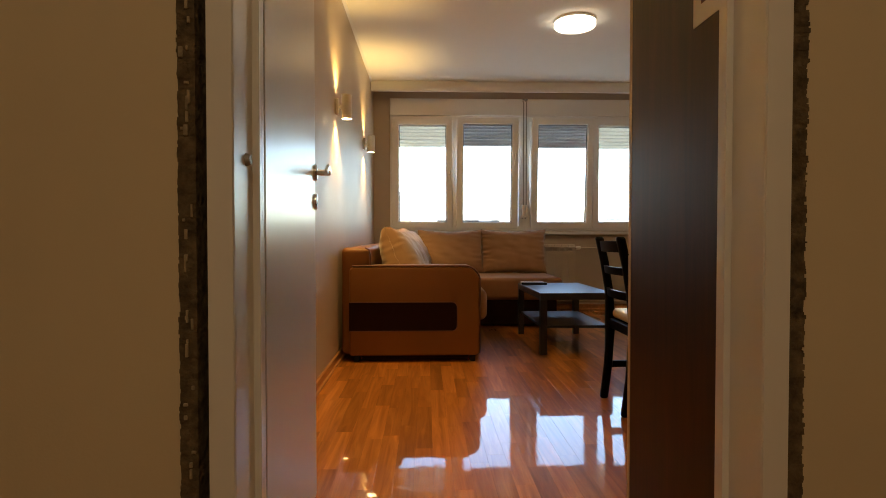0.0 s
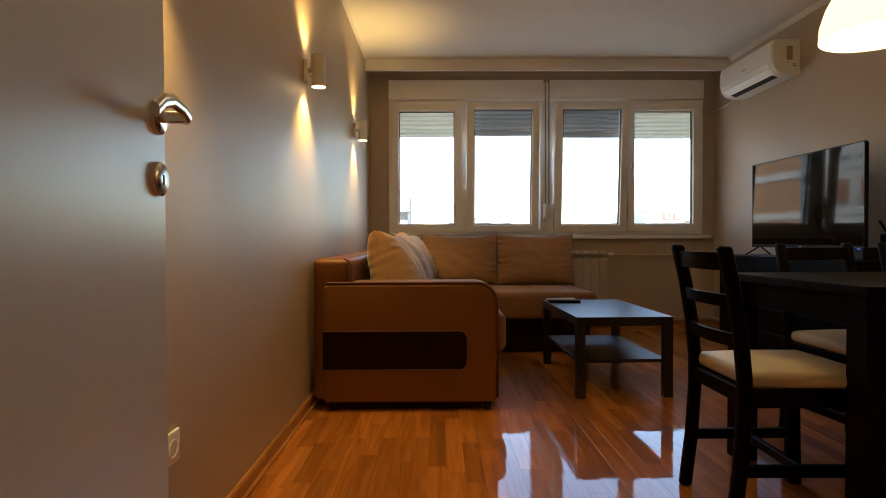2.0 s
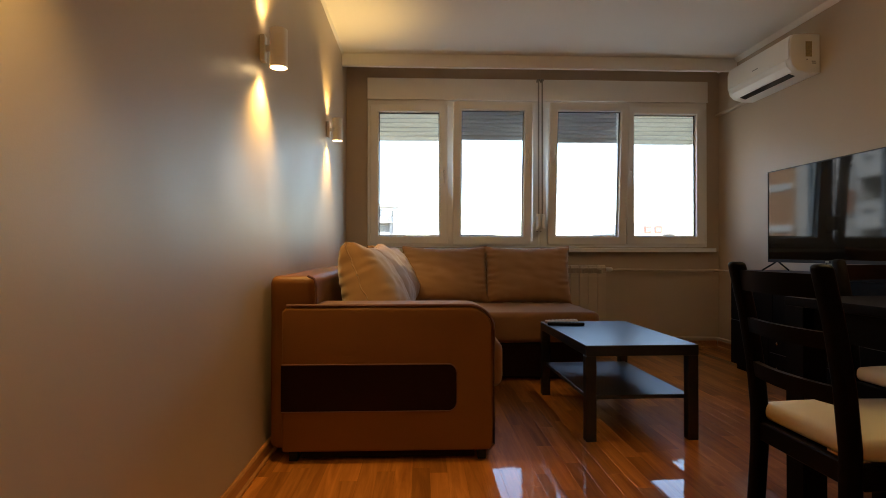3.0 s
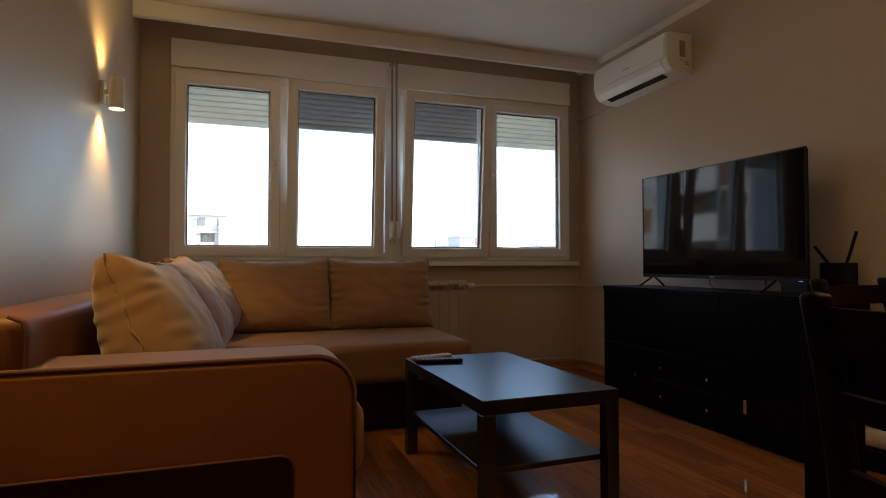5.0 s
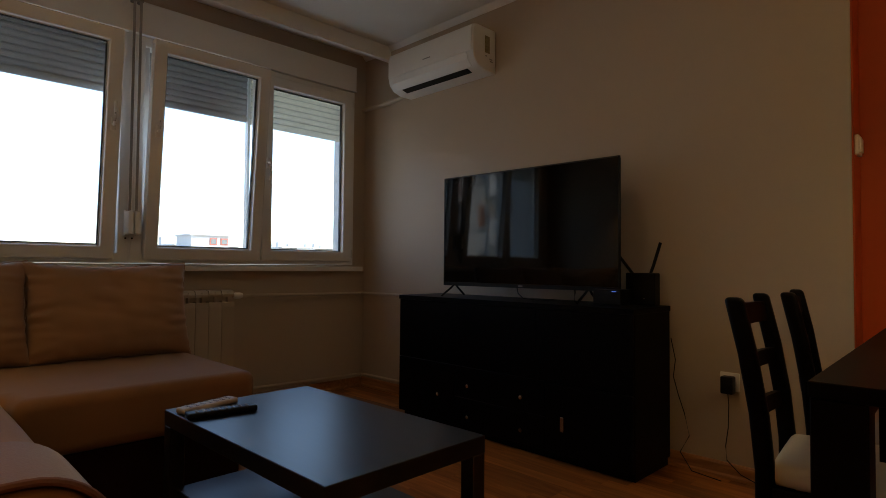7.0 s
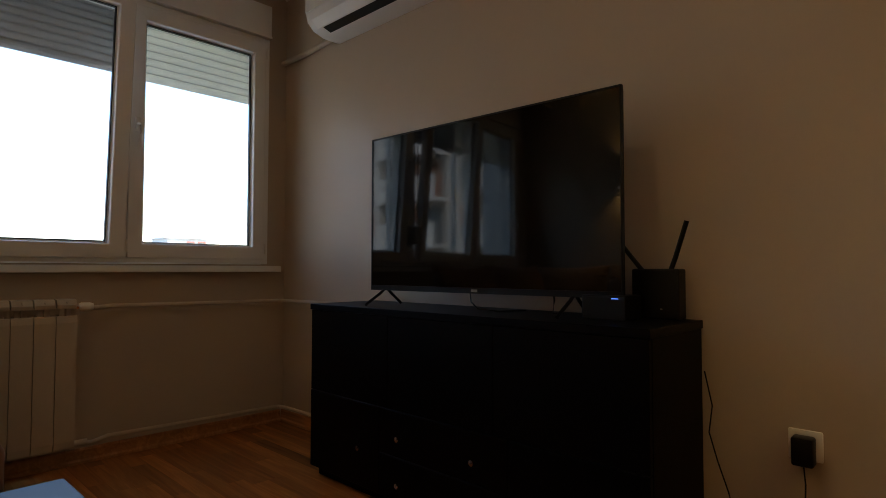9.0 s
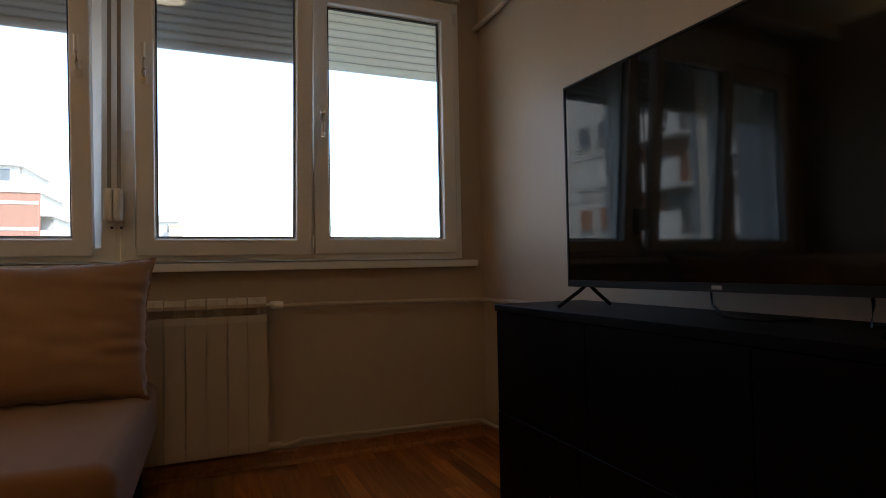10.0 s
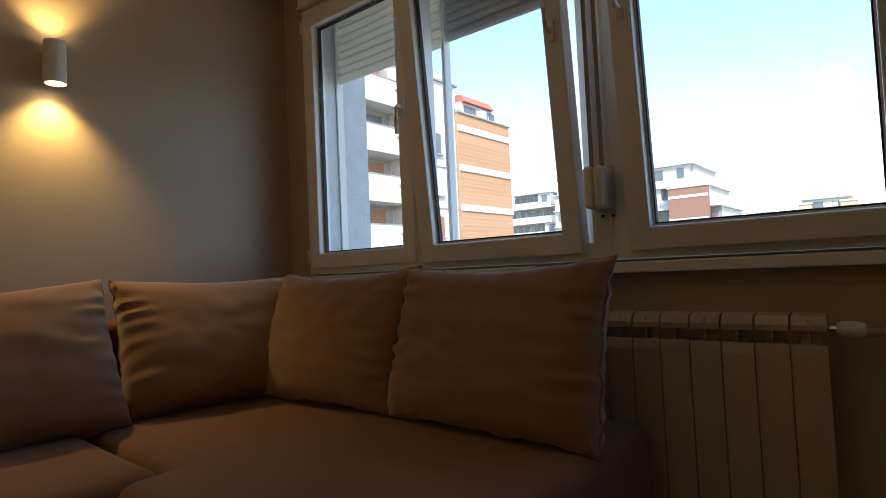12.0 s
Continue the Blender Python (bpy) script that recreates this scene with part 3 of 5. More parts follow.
# outer reveals and ledge
M_RENDER = plain("grey_render", (0.62, 0.64, 0.65), 0.9, vary=0.12, scale=14.0, bump=0.8, grain=50.0, dist=0.006)
setting("trim_reveal_west", boxed(WX0 + 0.0005, WX0 + 0.012, 6.77, 7.085, 0.94, 2.268), M_RENDER, "grey rough-rendered outer reveal of the window", "reveal")
setting("trim_reveal_east", boxed(3.078, 3.0895, 6.77, 7.085, 0.94, 2.268), M_RENDER, "grey rough-rendered outer reveal of the window", "reveal")
setting("window_ledge", boxed(-0.134, 3.077, 6.767, 7.11, 0.931, 0.939), M_SHUT_L, "outer metal window ledge", "window ledge")
tagged(part("shutter_stop", boxed(-0.118, -0.085, 6.93, 6.99, 0.939, 1.01, 0.008, 2), M_PLASTIC_B), "small black stop block on the outer ledge", "stop block")

# ---- corner sofa ----
def pillow_mesh(w, h, t, seed, full=0.0):
    """A stuffed cushion standing in the xz plane, thin at its seams, with pulled corners and creases."""
    bm, n, m = bmesh.new(), 60, 56
    off = Vector((seed * 7.3, seed * 3.1, seed * 1.7))
    grid = {}
    for side in (1, -1):
        for i in range(n + 1):
            for j in range(m + 1):
                u, v = 2 * i / n - 1, 2 * j / m - 1
                edge = i in (0, n) or j in (0, m)
                if side < 0 and edge:
                    grid[side, i, j] = grid[1, i, j]
                    continue
                pu, pv = (1 - abs(u) ** (2.3 + 2.2 * full)), (1 - abs(v) ** (2.3 + 0.5 * full))
                puff = (max(pu, 0) * max(pv, 0)) ** (0.34 - 0.05 * full) * (1 - (0.2 + 0.1 * full) * v)
                x = u * w / 2 * (1 - 0.055 * (1 - v * v))
                z = v * h / 2 * (1 - 0.10 * (1 - u * u) * (1.25 if v > 0 else 0.6))
                p = Vector((u * 3, v * 3, side)) + off
                crease = (noise.noise(p * 1.1) * 0.009 + noise.noise(Vector((u * 2 + v * 5, v * 2 - u, seed))) * 0.003) * puff
                side_pull, top_pull = max(0.0, abs(u) - 0.55) / 0.45, max(0.0, abs(v) - 0.66) / 0.34
                wander = 2.6 * noise.noise(p * 0.7)
                pleats = math.sin(v * 27 + seed * 2 + wander) * side_pull ** 1.3 * max(0.0, 0.45 + 1.1 * noise.noise(p * 0.9 + Vector((9, 9, 9))))
                pleats += 0.7 * math.sin(u * 23 + seed + wander) * top_pull ** 1.5 * max(0.0, 0.25 + noise.noise(p * 0.9 + Vector((3, 9, 1))))
                ripple = 0.0 if edge else (0.012 - 0.005 * full) * pleats
                y = -side * (t / 2 * puff + crease + ripple)
                if edge:
                    y = noise.noise(p * 1.5) * 0.012
                    z += noise.noise(p * 2.0 + Vector((5, 0, 0))) * 0.012
                    x += noise.noise(p * 2.0 + Vector((0, 5, 0))) * 0.010
                grid[side, i, j] = bm.verts.new((x, y, z))
        for i in range(n):
            for j in range(m):
                q = (grid[side, i, j], grid[side, i + 1, j], grid[side, i + 1, j + 1], grid[side, i, j + 1])
                bm.faces.new(q if side > 0 else q[::-1])
    return bm


def seam_mesh(w, h, t, seed, full=0.0):
    """The welt round a cushion's edge, along the outline of pillow_mesh."""
    src = pillow_mesh(w, h, t, seed, full)
    n, m = 60, 56
    src.verts.ensure_lookup_table()
    front = [src.verts[i * (m + 1) + j].co.copy() for i, j in [(i, 0) for i in range(n)] + [(n, j) for j in range(m)] + [(i, m) for i in range(n, 0, -1)] + [(0, j) for j in range(m, -1, -1)]]
    src.free()
    return sweep(bmesh.new(), front, 0.0038, 6)


def cushion(place, yaw, lean, w, h, t, seed, label, roll=0.0, full=0.0):
    ob = tagged(part("back_cushion", pillow_mesh(w, h, t, seed, full), M_CUSHION, None, "", True), label, "cushion", "loose cushions on the sofa")
    ob.matrix_basis = Matrix.Translation(place) @ Matrix.Rotation(radians(yaw), 4, "Z") @ Matrix.Rotation(radians(lean), 4, "X") @ Matrix.Rotation(radians(roll), 4, "Y")
    part("seam", seam_mesh(w, h, t, seed, full), M_CUSHION, ob, "", True)
    return ob


def soft_box(x0, x1, y0, y1, z0, z1, r, seed=0, sag=0.0, cuts=8):
    """An upholstered block: rounded, slightly domed and uneven."""
    bm = bmesh.new()
    box(bm, x0, x1, y0, y1, z0, z1, r, 4)
    long = [e for e in bm.edges if e.calc_length() > 0.25]
    bmesh.ops.subdivide_edges(bm, edges=long, cuts=cuts, use_grid_fill=True)
    cx, cy, hx, hy = (x0 + x1) / 2, (y0 + y1) / 2, (x1 - x0) / 2, (y1 - y0) / 2
    for v in bm.verts:
        k = noise.noise(v.co * 2.3 + Vector((seed, 0, 0)))
        if v.co.z > z1 - r:
            dome = (1 - ((v.co.x - cx) / hx) ** 2) * (1 - ((v.co.y - cy) / hy) ** 2)
            v.co.z += sag * dome + 0.006 * k
        elif v.co.z > z0 + r:
            v.co.x += 0.004 * k
            v.co.y += 0.004 * k
    return bm


def arm_outline(x0, x1, z0, z1, r, n=10):
    pts = [(x0, z0), (x1 - 0.02, z0), (x1, z0 + 0.02)]
    for k in range(n + 1):
        a = math.pi / 2 * k / n
        pts.append((x1 - r + r * math.cos(a), z1 - r + r * math.sin(a)))
    pts += [(x0 + 0.02, z1), (x0, z1 - 0.02)]
    return pts


sofa = thing("corner_sofa", "tan and brown upholstered corner sofa by the window", "sofa")
AY0, AY1 = 3.955, 4.17
bm = prism(bmesh.new(), arm_outline(-0.245, 0.645, 0.045, 0.652, 0.10), "y", AY0, AY1)
bmesh.ops.bevel(bm, geom=[e for e in bm.edges if abs(e.calc_face_angle(0)) > 1.2], offset=0.012, segments=3, profile=0.5, affect="EDGES")
arm = part("armrest", bm, M_TAN, sofa, "tan leatherette armrest with a rounded corner", True)
bm = bmesh.new()
outer = arm_outline(-0.247, 0.652, 0.045, 0.662, 0.106)[2:-1]
inner = arm_outline(-0.247, 0.640, 0.045, 0.650, 0.074)[2:-1]
prism(bm, outer + inner[::-1], "y", AY0 + 0.012, AY1 + 0.004)
part("arm_cover", bm, M_SUEDE, arm, "brown suede strip over the armrest", True)
bm = sweep(bmesh.new(), [(x, AY0 + 0.008, z) for x, z in arm_outline(-0.246, 0.650, 0.05, 0.660, 0.105)[1:-1]], 0.0055, 8)
part("piping", bm, M_PIPING, arm, "", True)


def patch_outline(x0, x1, z0, z1, r):
    pts = [(x0, z0), (x1 - r, z0)]
    for cx, cz, a0 in ((x1 - r, z0 + r, -90), (x1 - r, z1 - r, 0)):
        pts += [(cx + r * math.cos(radians(a0 + 15 * k)), cz + r * math.sin(radians(a0 + 15 * k))) for k in range(7)]
    return pts + [(x0, z1)]


part("inlay", prism(bmesh.new(), patch_outline(-0.246, 0.490, 0.215, 0.413, 0.035), "y", AY0 - 0.005, AY0 + 0.01), M_DARKFAB, arm, "dark brown fabric inlay")
bm = sweep(bmesh.new(), [(x, AY0 - 0.005, z) for x, z in patch_outline(-0.244, 0.490, 0.215, 0.413, 0.035)], 0.003, 6)
part("inlay_piping", bm, M_PIPING, arm, "", True)
for fx in (-0.20, 0.60):
    part("foot", boxed(fx - 0.018, fx + 0.018, AY0 + 0.022, AY0 + 0.06, 0.0, 0.045, 0.003), M_PLASTIC_B, sofa, "short dark foot")
part("arm_plinth", boxed(-0.17, 0.57, AY0 + 0.03, AY1, 0.012, 0.045), M_DARKFAB, sofa)
# back along the side wall, its base and seat
part("backrest", soft_box(-0.302, -0.105, 3.975, 6.52, 0.05, 0.785, 0.035, 3, 0.004), M_TAN, sofa, "tan leatherette back along the wall", True)
part("back_welt", sweep(bmesh.new(), [(-0.104, 3.972, 0.10), (-0.104, 3.972, 0.74), (-0.112, 3.972, 0.772), (-0.14, 3.972, 0.785)], 0.005, 8), M_PIPING, sofa, "", True)
part("base", boxed(-0.105, 0.66, AY1 + 0.004, 5.45, 0.03, 0.25, 0.008), M_DARKFAB, sofa, "dark brown plinth")
part("seat", soft_box(-0.104, 0.725, AY1 + 0.006, 5.555, 0.25, 0.475, 0.05, 5, 0.012), M_SEATFAB, sofa, "beige fabric seat", True)
# chaise below the window
part("chaise_base", boxed(-0.10, 1.53, 5.62, 6.50, 0.02, 0.255, 0.008), M_DARKFAB, sofa, "dark brown plinth of the chaise")
bm = prism(bmesh.new(), [(-0.10, 6.50), (-0.10, 5.565), (0.728, 5.565), (0.742, 5.42), (1.585, 5.42), (1.585, 6.50)], "z", 0.258, 0.472)
bmesh.ops.bevel(bm, geom=[e for e in bm.edges if e.calc_face_angle(0) > 1.0], offset=0.045, segments=5, profile=0.5, affect="EDGES")
bmesh.ops.triangulate(bm, faces=[f for f in bm.faces if len(f.verts) > 4])
part("chaise_seat", bm, M_SEATFAB, sofa, "beige-brown fabric chaise seat", True)
part("front_base", boxed(0.75, 1.53, 5.46, 5.615, 0.02, 0.256, 0.006), M_DARKFAB, sofa)
part("chaise_back", soft_box(-0.10, 0.90, 6.36, 6.52, 0.40, 0.74, 0.03, 11, 0.0), M_TAN, sofa, "", True)

cushion((0.548, 6.245, 0.70), 2, -17, 0.71, 0.49, 0.23, 1, "puffy beige fabric back cushion below the window")
cushion((1.228, 6.24, 0.70), -2, -15, 0.72, 0.49, 0.23, 2, "puffy beige fabric back cushion beside the radiator")
cushion((0.085, 4.64, 0.685), 86, -21, 0.66, 0.50, 0.30, 3, "puffy beige fabric cushion by the armrest", 3, 0.3)
cushion((0.10, 5.335, 0.69), 85, -21, 0.68, 0.51, 0.31, 4, "puffy beige fabric cushion against the side wall", -3, 0.3)
cushion((0.115, 6.035, 0.695), 78, -22, 0.69, 0.51, 0.31, 5, "puffy beige fabric cushion in the sofa corner", 1, 0.2)

# ---- coffee table ----
table = thing("coffee_table", "black-brown square-legged coffee table with a lower shelf", "coffee table", Matrix.Translation((1.109, 4.167, 0)) @ Matrix.Rotation(radians(1.05), 4, "Z"))
TX0, TX1, TY0, TY1 = 0.0, 0.540, 0.0, 0.920
part("tabletop", boxed(TX0, TX1, TY0, TY1, 0.40, 0.45, 0.0025, 2), M_TABLEWOOD, table)
for lx in (TX0, TX1 - 0.05):
    for ly in (TY0, TY1 - 0.05):
        part("leg", boxed(lx + 0.0005, lx + 0.0495, ly + 0.0005, ly + 0.0495, 0.0, 0.3998, 0.002), M_TABLEWOOD, table)
part("shelf", boxed(TX0 + 0.02, TX1 - 0.02, TY0 + 0.052, TY1 - 0.052, 0.185, 0.205, 0.002), M_TABLEWOOD, table)


def remote(name, label, place, yaw, length, width, mat, mat_key, rows_n):
    r = thing(name, label, "remote control", Matrix.Translation(place) @ Matrix.Rotation(radians(yaw), 4, "Z"))
    part("body", boxed(-length / 2, length / 2, -width / 2, width / 2, 0, 0.019, 0.006, 3), mat, r, "", True)
    for i in range(rows_n):
        for j in range(3):
            kx, ky = -length * 0.36 + i * length * 0.72 / (rows_n - 1), (j - 1) * width * 0.27
            part("key", boxed(kx - 0.0045, kx + 0.0045, ky - 0.004, ky + 0.004, 0.0188, 0.0212, 0.001), mat_key, r)
    return r


remote("remote_control", "pale beige remote control lying on the coffee table", (1.205, 5.012, 0.4502), 14, 0.205, 0.05, M_BEIGE_R, M_PLASTIC_G, 7)
remote("remote_control", "black remote control lying on the coffee table", (1.205, 4.905, 0.4502), -8, 0.215, 0.048, M_PLASTIC_B, M_PLASTIC_G, 8)

# ---- sideboard, television and what stands on it ----
board = thing("sideboard", "black-brown low sideboard under the television", "sideboard")
SX, SY0, SY1 = 2.717, 4.265, 5.803
bm = bmesh.new()
part("top", boxed(SX - 0.004, XR - 0.026, SY0 - 0.004, SY1 + 0.004, 0.726, 0.751, 0.0015), M_BLACKWOOD, board)
part("body", boxed(SX + 0.018, XR - 0.028, SY0, SY1, 0.04, 0.7255, 0.001), M_BLACKWOOD, board)
part("plinth", boxed(SX + 0.04, XR - 0.03, SY0 + 0.01, SY1 - 0.01, 0.0, 0.0398), M_BLACKWOOD, board)


def front(name, y0, y1, z0, z1, knobs, label=""):
    f = part(name, boxed(SX, SX + 0.0175, y0 + 0.0015, y1 - 0.0015, z0 + 0.0015, z1 - 0.0015, 0.0012), M_BLACKWOOD, board, label)
    for ky, kz in knobs:
        k = lathe(bmesh.new(), [(0, 0.0), (0.005, 0.0), (0.004, 0.012), (0.009, 0.018), (0.010, 0.024), (0.0, 0.027)], n=14)
        kn = part("knob", k, M_CHROME, f, "small chrome knob", True)
        kn.matrix_basis = Matrix.Translation((SX, ky, kz)) @ Matrix.Rotation(radians(-90), 4, "Y")
    return f


front("door", 5.335, SY1, 0.045, 0.376, [(5.44, 0.20)])
front("drawer", 4.72, 5.335, 0.205, 0.376, [(5.21, 0.28), (4.85, 0.28)])
front("drawer", 4.72, 5.335, 0.045, 0.205, [(5.21, 0.112), (4.85, 0.118)])
right_door = front("door", SY0, 4.72, 0.045, 0.376, [])
part("bar_handle", boxed(SX - 0.016, SX - 0.0005, 4.605, 4.625, 0.155, 0.225, 0.003), M_CHROME, right_door, "short chrome bar handle")
for a, b in ((5.29, SY1), (4.777, 5.29), (SY0, 4.777)):
    part("flap", boxed(SX + 0.001, SX + 0.0175, a + 0.0015, b - 0.0015, 0.3775, 0.7245, 0.0012), M_BLACKWOOD, board)

tv_dir = math.atan2(0.042, 1.134)
tv = thing("television", "large black flat-screen television on two splayed feet", "television", Matrix.Translation((2.884, 4.990, 0.751)) @ Matrix.Rotation(tv_dir, 4, "Z"))
TW, TZ0, TZ1 = 0.5675, 0.064, 0.715
part("screen", boxed(-0.006, -0.001, -TW + 0.006, TW - 0.006, TZ0 + 0.022, TZ1 - 0.006), M_SCREEN, tv, "glossy black screen")
part("bezel", box(box(box(box(bmesh.new(), -0.009, 0.004, -TW, -TW + 0.0055, TZ0, TZ1), -0.009, 0.004, TW - 0.0055, TW, TZ0, TZ1), -0.009, 0.004, -TW + 0.0055, TW - 0.0055, TZ1 - 0.0055, TZ1), -0.009, 0.004, -TW + 0.0055, TW - 0.0055, TZ0, TZ0 + 0.021), M_PLASTIC_B, tv)
part("panel", boxed(-0.001, 0.022, -TW + 0.004, TW - 0.004, TZ0 + 0.004, TZ1 - 0.004, 0.006, 2), M_PLASTIC_B, tv)
part("rear_housing", boxed(0.0222, 0.065, -TW + 0.12, TW - 0.12, TZ0 + 0.03, TZ0 + 0.40, 0.018, 3), M_PLASTIC_B, tv)
part("badge", boxed(-0.0102, -0.0085, -0.014, 0.014, TZ0 + 0.006, TZ0 + 0.015), M_PLASTIC_G, tv, "small pale maker's badge")
for fy in (-TW + 0.17, TW - 0.075):
    bm = bmesh.new()
    for dx in (-0.115, 0.085):
        sweep(bm, [(0.012, fy, TZ0 + 0.012), (0.012 + dx * 0.3, fy, TZ0 - 0.012), (0.012 + dx * 0.92, fy, 0.012), (0.012 + dx, fy, 0.006)], 0.0062, 8)
    part("foot", bm, M_PLASTIC_B, tv, "splayed black metal foot", True)

router = thing("wifi_router", "black router box with a stick antenna and blue light", "router", Matrix.Translation((3.040, 4.372, 0.7512)))
part("body", boxed(-0.03, 0.03, -0.07, 0.078, 0, 0.155, 0.006, 2), M_PLASTIC_B, router)
bm = bmesh.new()
sweep(bm, [(0.0, -0.035, 0.15), (0.0, -0.05, 0.19), (0.0, -0.085, 0.30)], 0.0075, 10)
part("antenna", bm, M_PLASTIC_B, router, "", True)
bm = sweep(bmesh.new(), [(0.01, 0.06, 0.15), (0.01, 0.085, 0.18), (0.01, 0.13, 0.235)], 0.0075, 10)
part("antenna", bm, M_PLASTIC_B, router, "", True)
part("indicator", boxed(-0.0315, -0.0298, -0.02, -0.014, 0.03, 0.034), M_PLASTIC_G, router)
box_top = tagged(part("set_top_box", boxed(2.875, 2.985, 4.405, 4.55, 0.7512, 0.826, 0.004, 2), M_PLASTIC_B), "small black set-top box behind the television foot", "set-top box")

part("indicator", boxed(2.8735, 2.8752, 4.428, 4.450, 0.8155, 0.8175), M_LED, box_top, "blue indicator light")

cable = tagged(part("cable", sweep(bmesh.new(), [(2.93, 5.06, 0.83), (2.90, 5.03, 0.81), (2.87, 5.00, 0.785), (2.86, 4.96, 0.762), (2.90, 4.90, 0.7545), (3.0, 4.85, 0.7545)], 0.0028, 6), M_PLASTIC_B, None, "", True), "thin black cable hanging below the television", "cable")
tagged(part("cable", sweep(bmesh.new(), [(2.95, 4.70, 0.84), (2.94, 4.69, 0.80), (2.93, 4.69, 0.757), (2.98, 4.68, 0.7545)], 0.0032, 6), M_PLASTIC_B, None, "", True), "thin black cable behind the television", "cable")


def wall_socket(name, place, face, label, plug):
    s = thing(name, label, "socket", Matrix.Translation(place) @ Matrix.Rotation(radians(face), 4, "Z"))
    part("plate", boxed(-0.041, 0.041, -0.010, -0.0005, -0.041, 0.041, 0.004, 2), M_PLASTIC_W, s, "", True)
    bm = lathe(bmesh.new(), [(0.020, 0.0), (0.022, 0.002), (0.022, 0.0), (0.021, -0.004)], n=24)
    c = part("cup", bm, M_PLASTIC_W, s, "", True)
    c.matrix_basis = Matrix.Translation((0, -0.010, 0)) @ Matrix.Rotation(radians(90), 4, "X")
    if plug:
        part("plug", boxed(-0.026, 0.026, -0.056, -0.0102, -0.048, 0.028, 0.006, 2), M_PLASTIC_B, s, "black plug adapter", True)
        part("plug_lead", sweep(bmesh.new(), [(0, -0.035, -0.046), (0.004, -0.035, -0.10), (0.0, -0.032, -0.20), (-0.012, -0.03, -0.28), (-0.005, -0.035, -0.34), (0.05, -0.032, -0.39), (0.12, -0.03, -0.413)], 0.0022, 6), M_PLASTIC_B, s, "thin black lead", True)
    return s


wall_socket("wall_socket", (XR, 4.004, 0.427), -90, "white wall socket with a black plug", True)
wall_socket("wall_socket", (XL, 2.475, 0.36), 90, "white wall socket on the grey-beige wall", False)
sw = thing("light_switch", "white light switch at the wall's end", "light switch")
part("plate", boxed(XR + 0.02, XR + 0.10, 3.530, 3.5435, 1.385, 1.465, 0.003, 2), M_PLASTIC_W, sw)
part("rocker", boxed(XR + 0.032, XR + 0.088, 3.524, 3.5298, 1.397, 1.453, 0.002, 2), M_PLASTIC_W, sw)
tagged(part("cable", sweep(bmesh.new(), [(3.078, 4.255, 0.60), (3.08, 4.235, 0.50), (3.08, 4.245, 0.42), (3.075, 4.22, 0.34), (3.07, 4.19, 0.26), (3.075, 4.17, 0.16), (3.07, 4.21, 0.08), (3.05, 4.15, 0.012), (3.04, 4.02, 0.004)], 0.0022, 6), M_PLASTIC_B, None, "", True), "thin black cable trailing down beside the sideboard", "cable")

# ---- air conditioner ----
ac = thing("air_conditioner", "white split air conditioner high on the wall", "air conditioner", Matrix.Translation((XR, 5.372, 2.135)) @ Matrix.Diagonal((1, 1.02, 0.92, 1)))
prof = [(-0.001, 0.0), (-0.10, 0.0), (-0.165, 0.022), (-0.200, 0.060), (-0.212, 0.11), (-0.215, 0.24), (-0.200, 0.285), (-0.17, 0.293), (-0.001, 0.293)]
bm = bmesh.new()
prism(bm, prof, "y", 0.0, 0.785)
bmesh.ops.bevel(bm, geom=[e for e in bm.edges if abs(e.verts[0].co.y - e.verts[1].co.y) < 1e-6], offset=0.008, segments=3, profile=0.5, affect="EDGES")
part("body", bm, M_PLASTIC_W, ac, "", True)
part("front_panel", prism(bmesh.new(), [(-0.2155, 0.105), (-0.2195, 0.108), (-0.2195, 0.235), (-0.205, 0.284), (-0.2, 0.2845), (-0.214, 0.236)], "y", 0.012, 0.773), M_PLASTIC_W, ac, "", True)
flap = part("louvre", prism(bmesh.new(), [(-0.168, 0.020), (-0.206, 0.062), (-0.2165, 0.100), (-0.2125, 0.101), (-0.202, 0.064), (-0.165, 0.0235)], "y", 0.05, 0.735), M_PLASTIC_W, ac)
part("air_slot", prism(bmesh.new(), [(-0.118, 0.0035), (-0.1635, 0.0185), (-0.1655, 0.0165), (-0.1195, 0.0008)], "y", 0.09, 0.69), M_PLASTIC_B, ac, "dark air slot")
part("badge", boxed(-0.2205, -0.2192, 0.36, 0.43, 0.155, 0.163), M_PLASTIC_G, ac, "small grey maker's badge")
part("sticker", boxed(-0.105, -0.06, -0.0015, -0.0003, 0.12, 0.235), plain("label_ochre", (0.32, 0.25, 0.12), 0.7, vary=0.3, scale=60.0), ac, "brownish energy sticker")
for k, (a, b) in enumerate(((-0.10, -0.088), (-0.062, -0.035), (-0.058, -0.030))):
    part("print", boxed(a, b, -0.0014, -0.0003, 0.095 - 0.014 * k, 0.103 - 0.014 * k), M_PLASTIC_G, ac)
bm = sweep(bmesh.new(), [(XR - 0.045, 6.12, 2.175), (XR - 0.032, 6.22, 2.158), (XR - 0.026, 6.45, 2.150), (XR - 0.024, 6.705, 2.155)], 0.015, 12)
tagged(part("coolant_pipe", bm, M_RAD, None, "", True), "white wrapped pipe running from the air conditioner to the corner", "pipe")

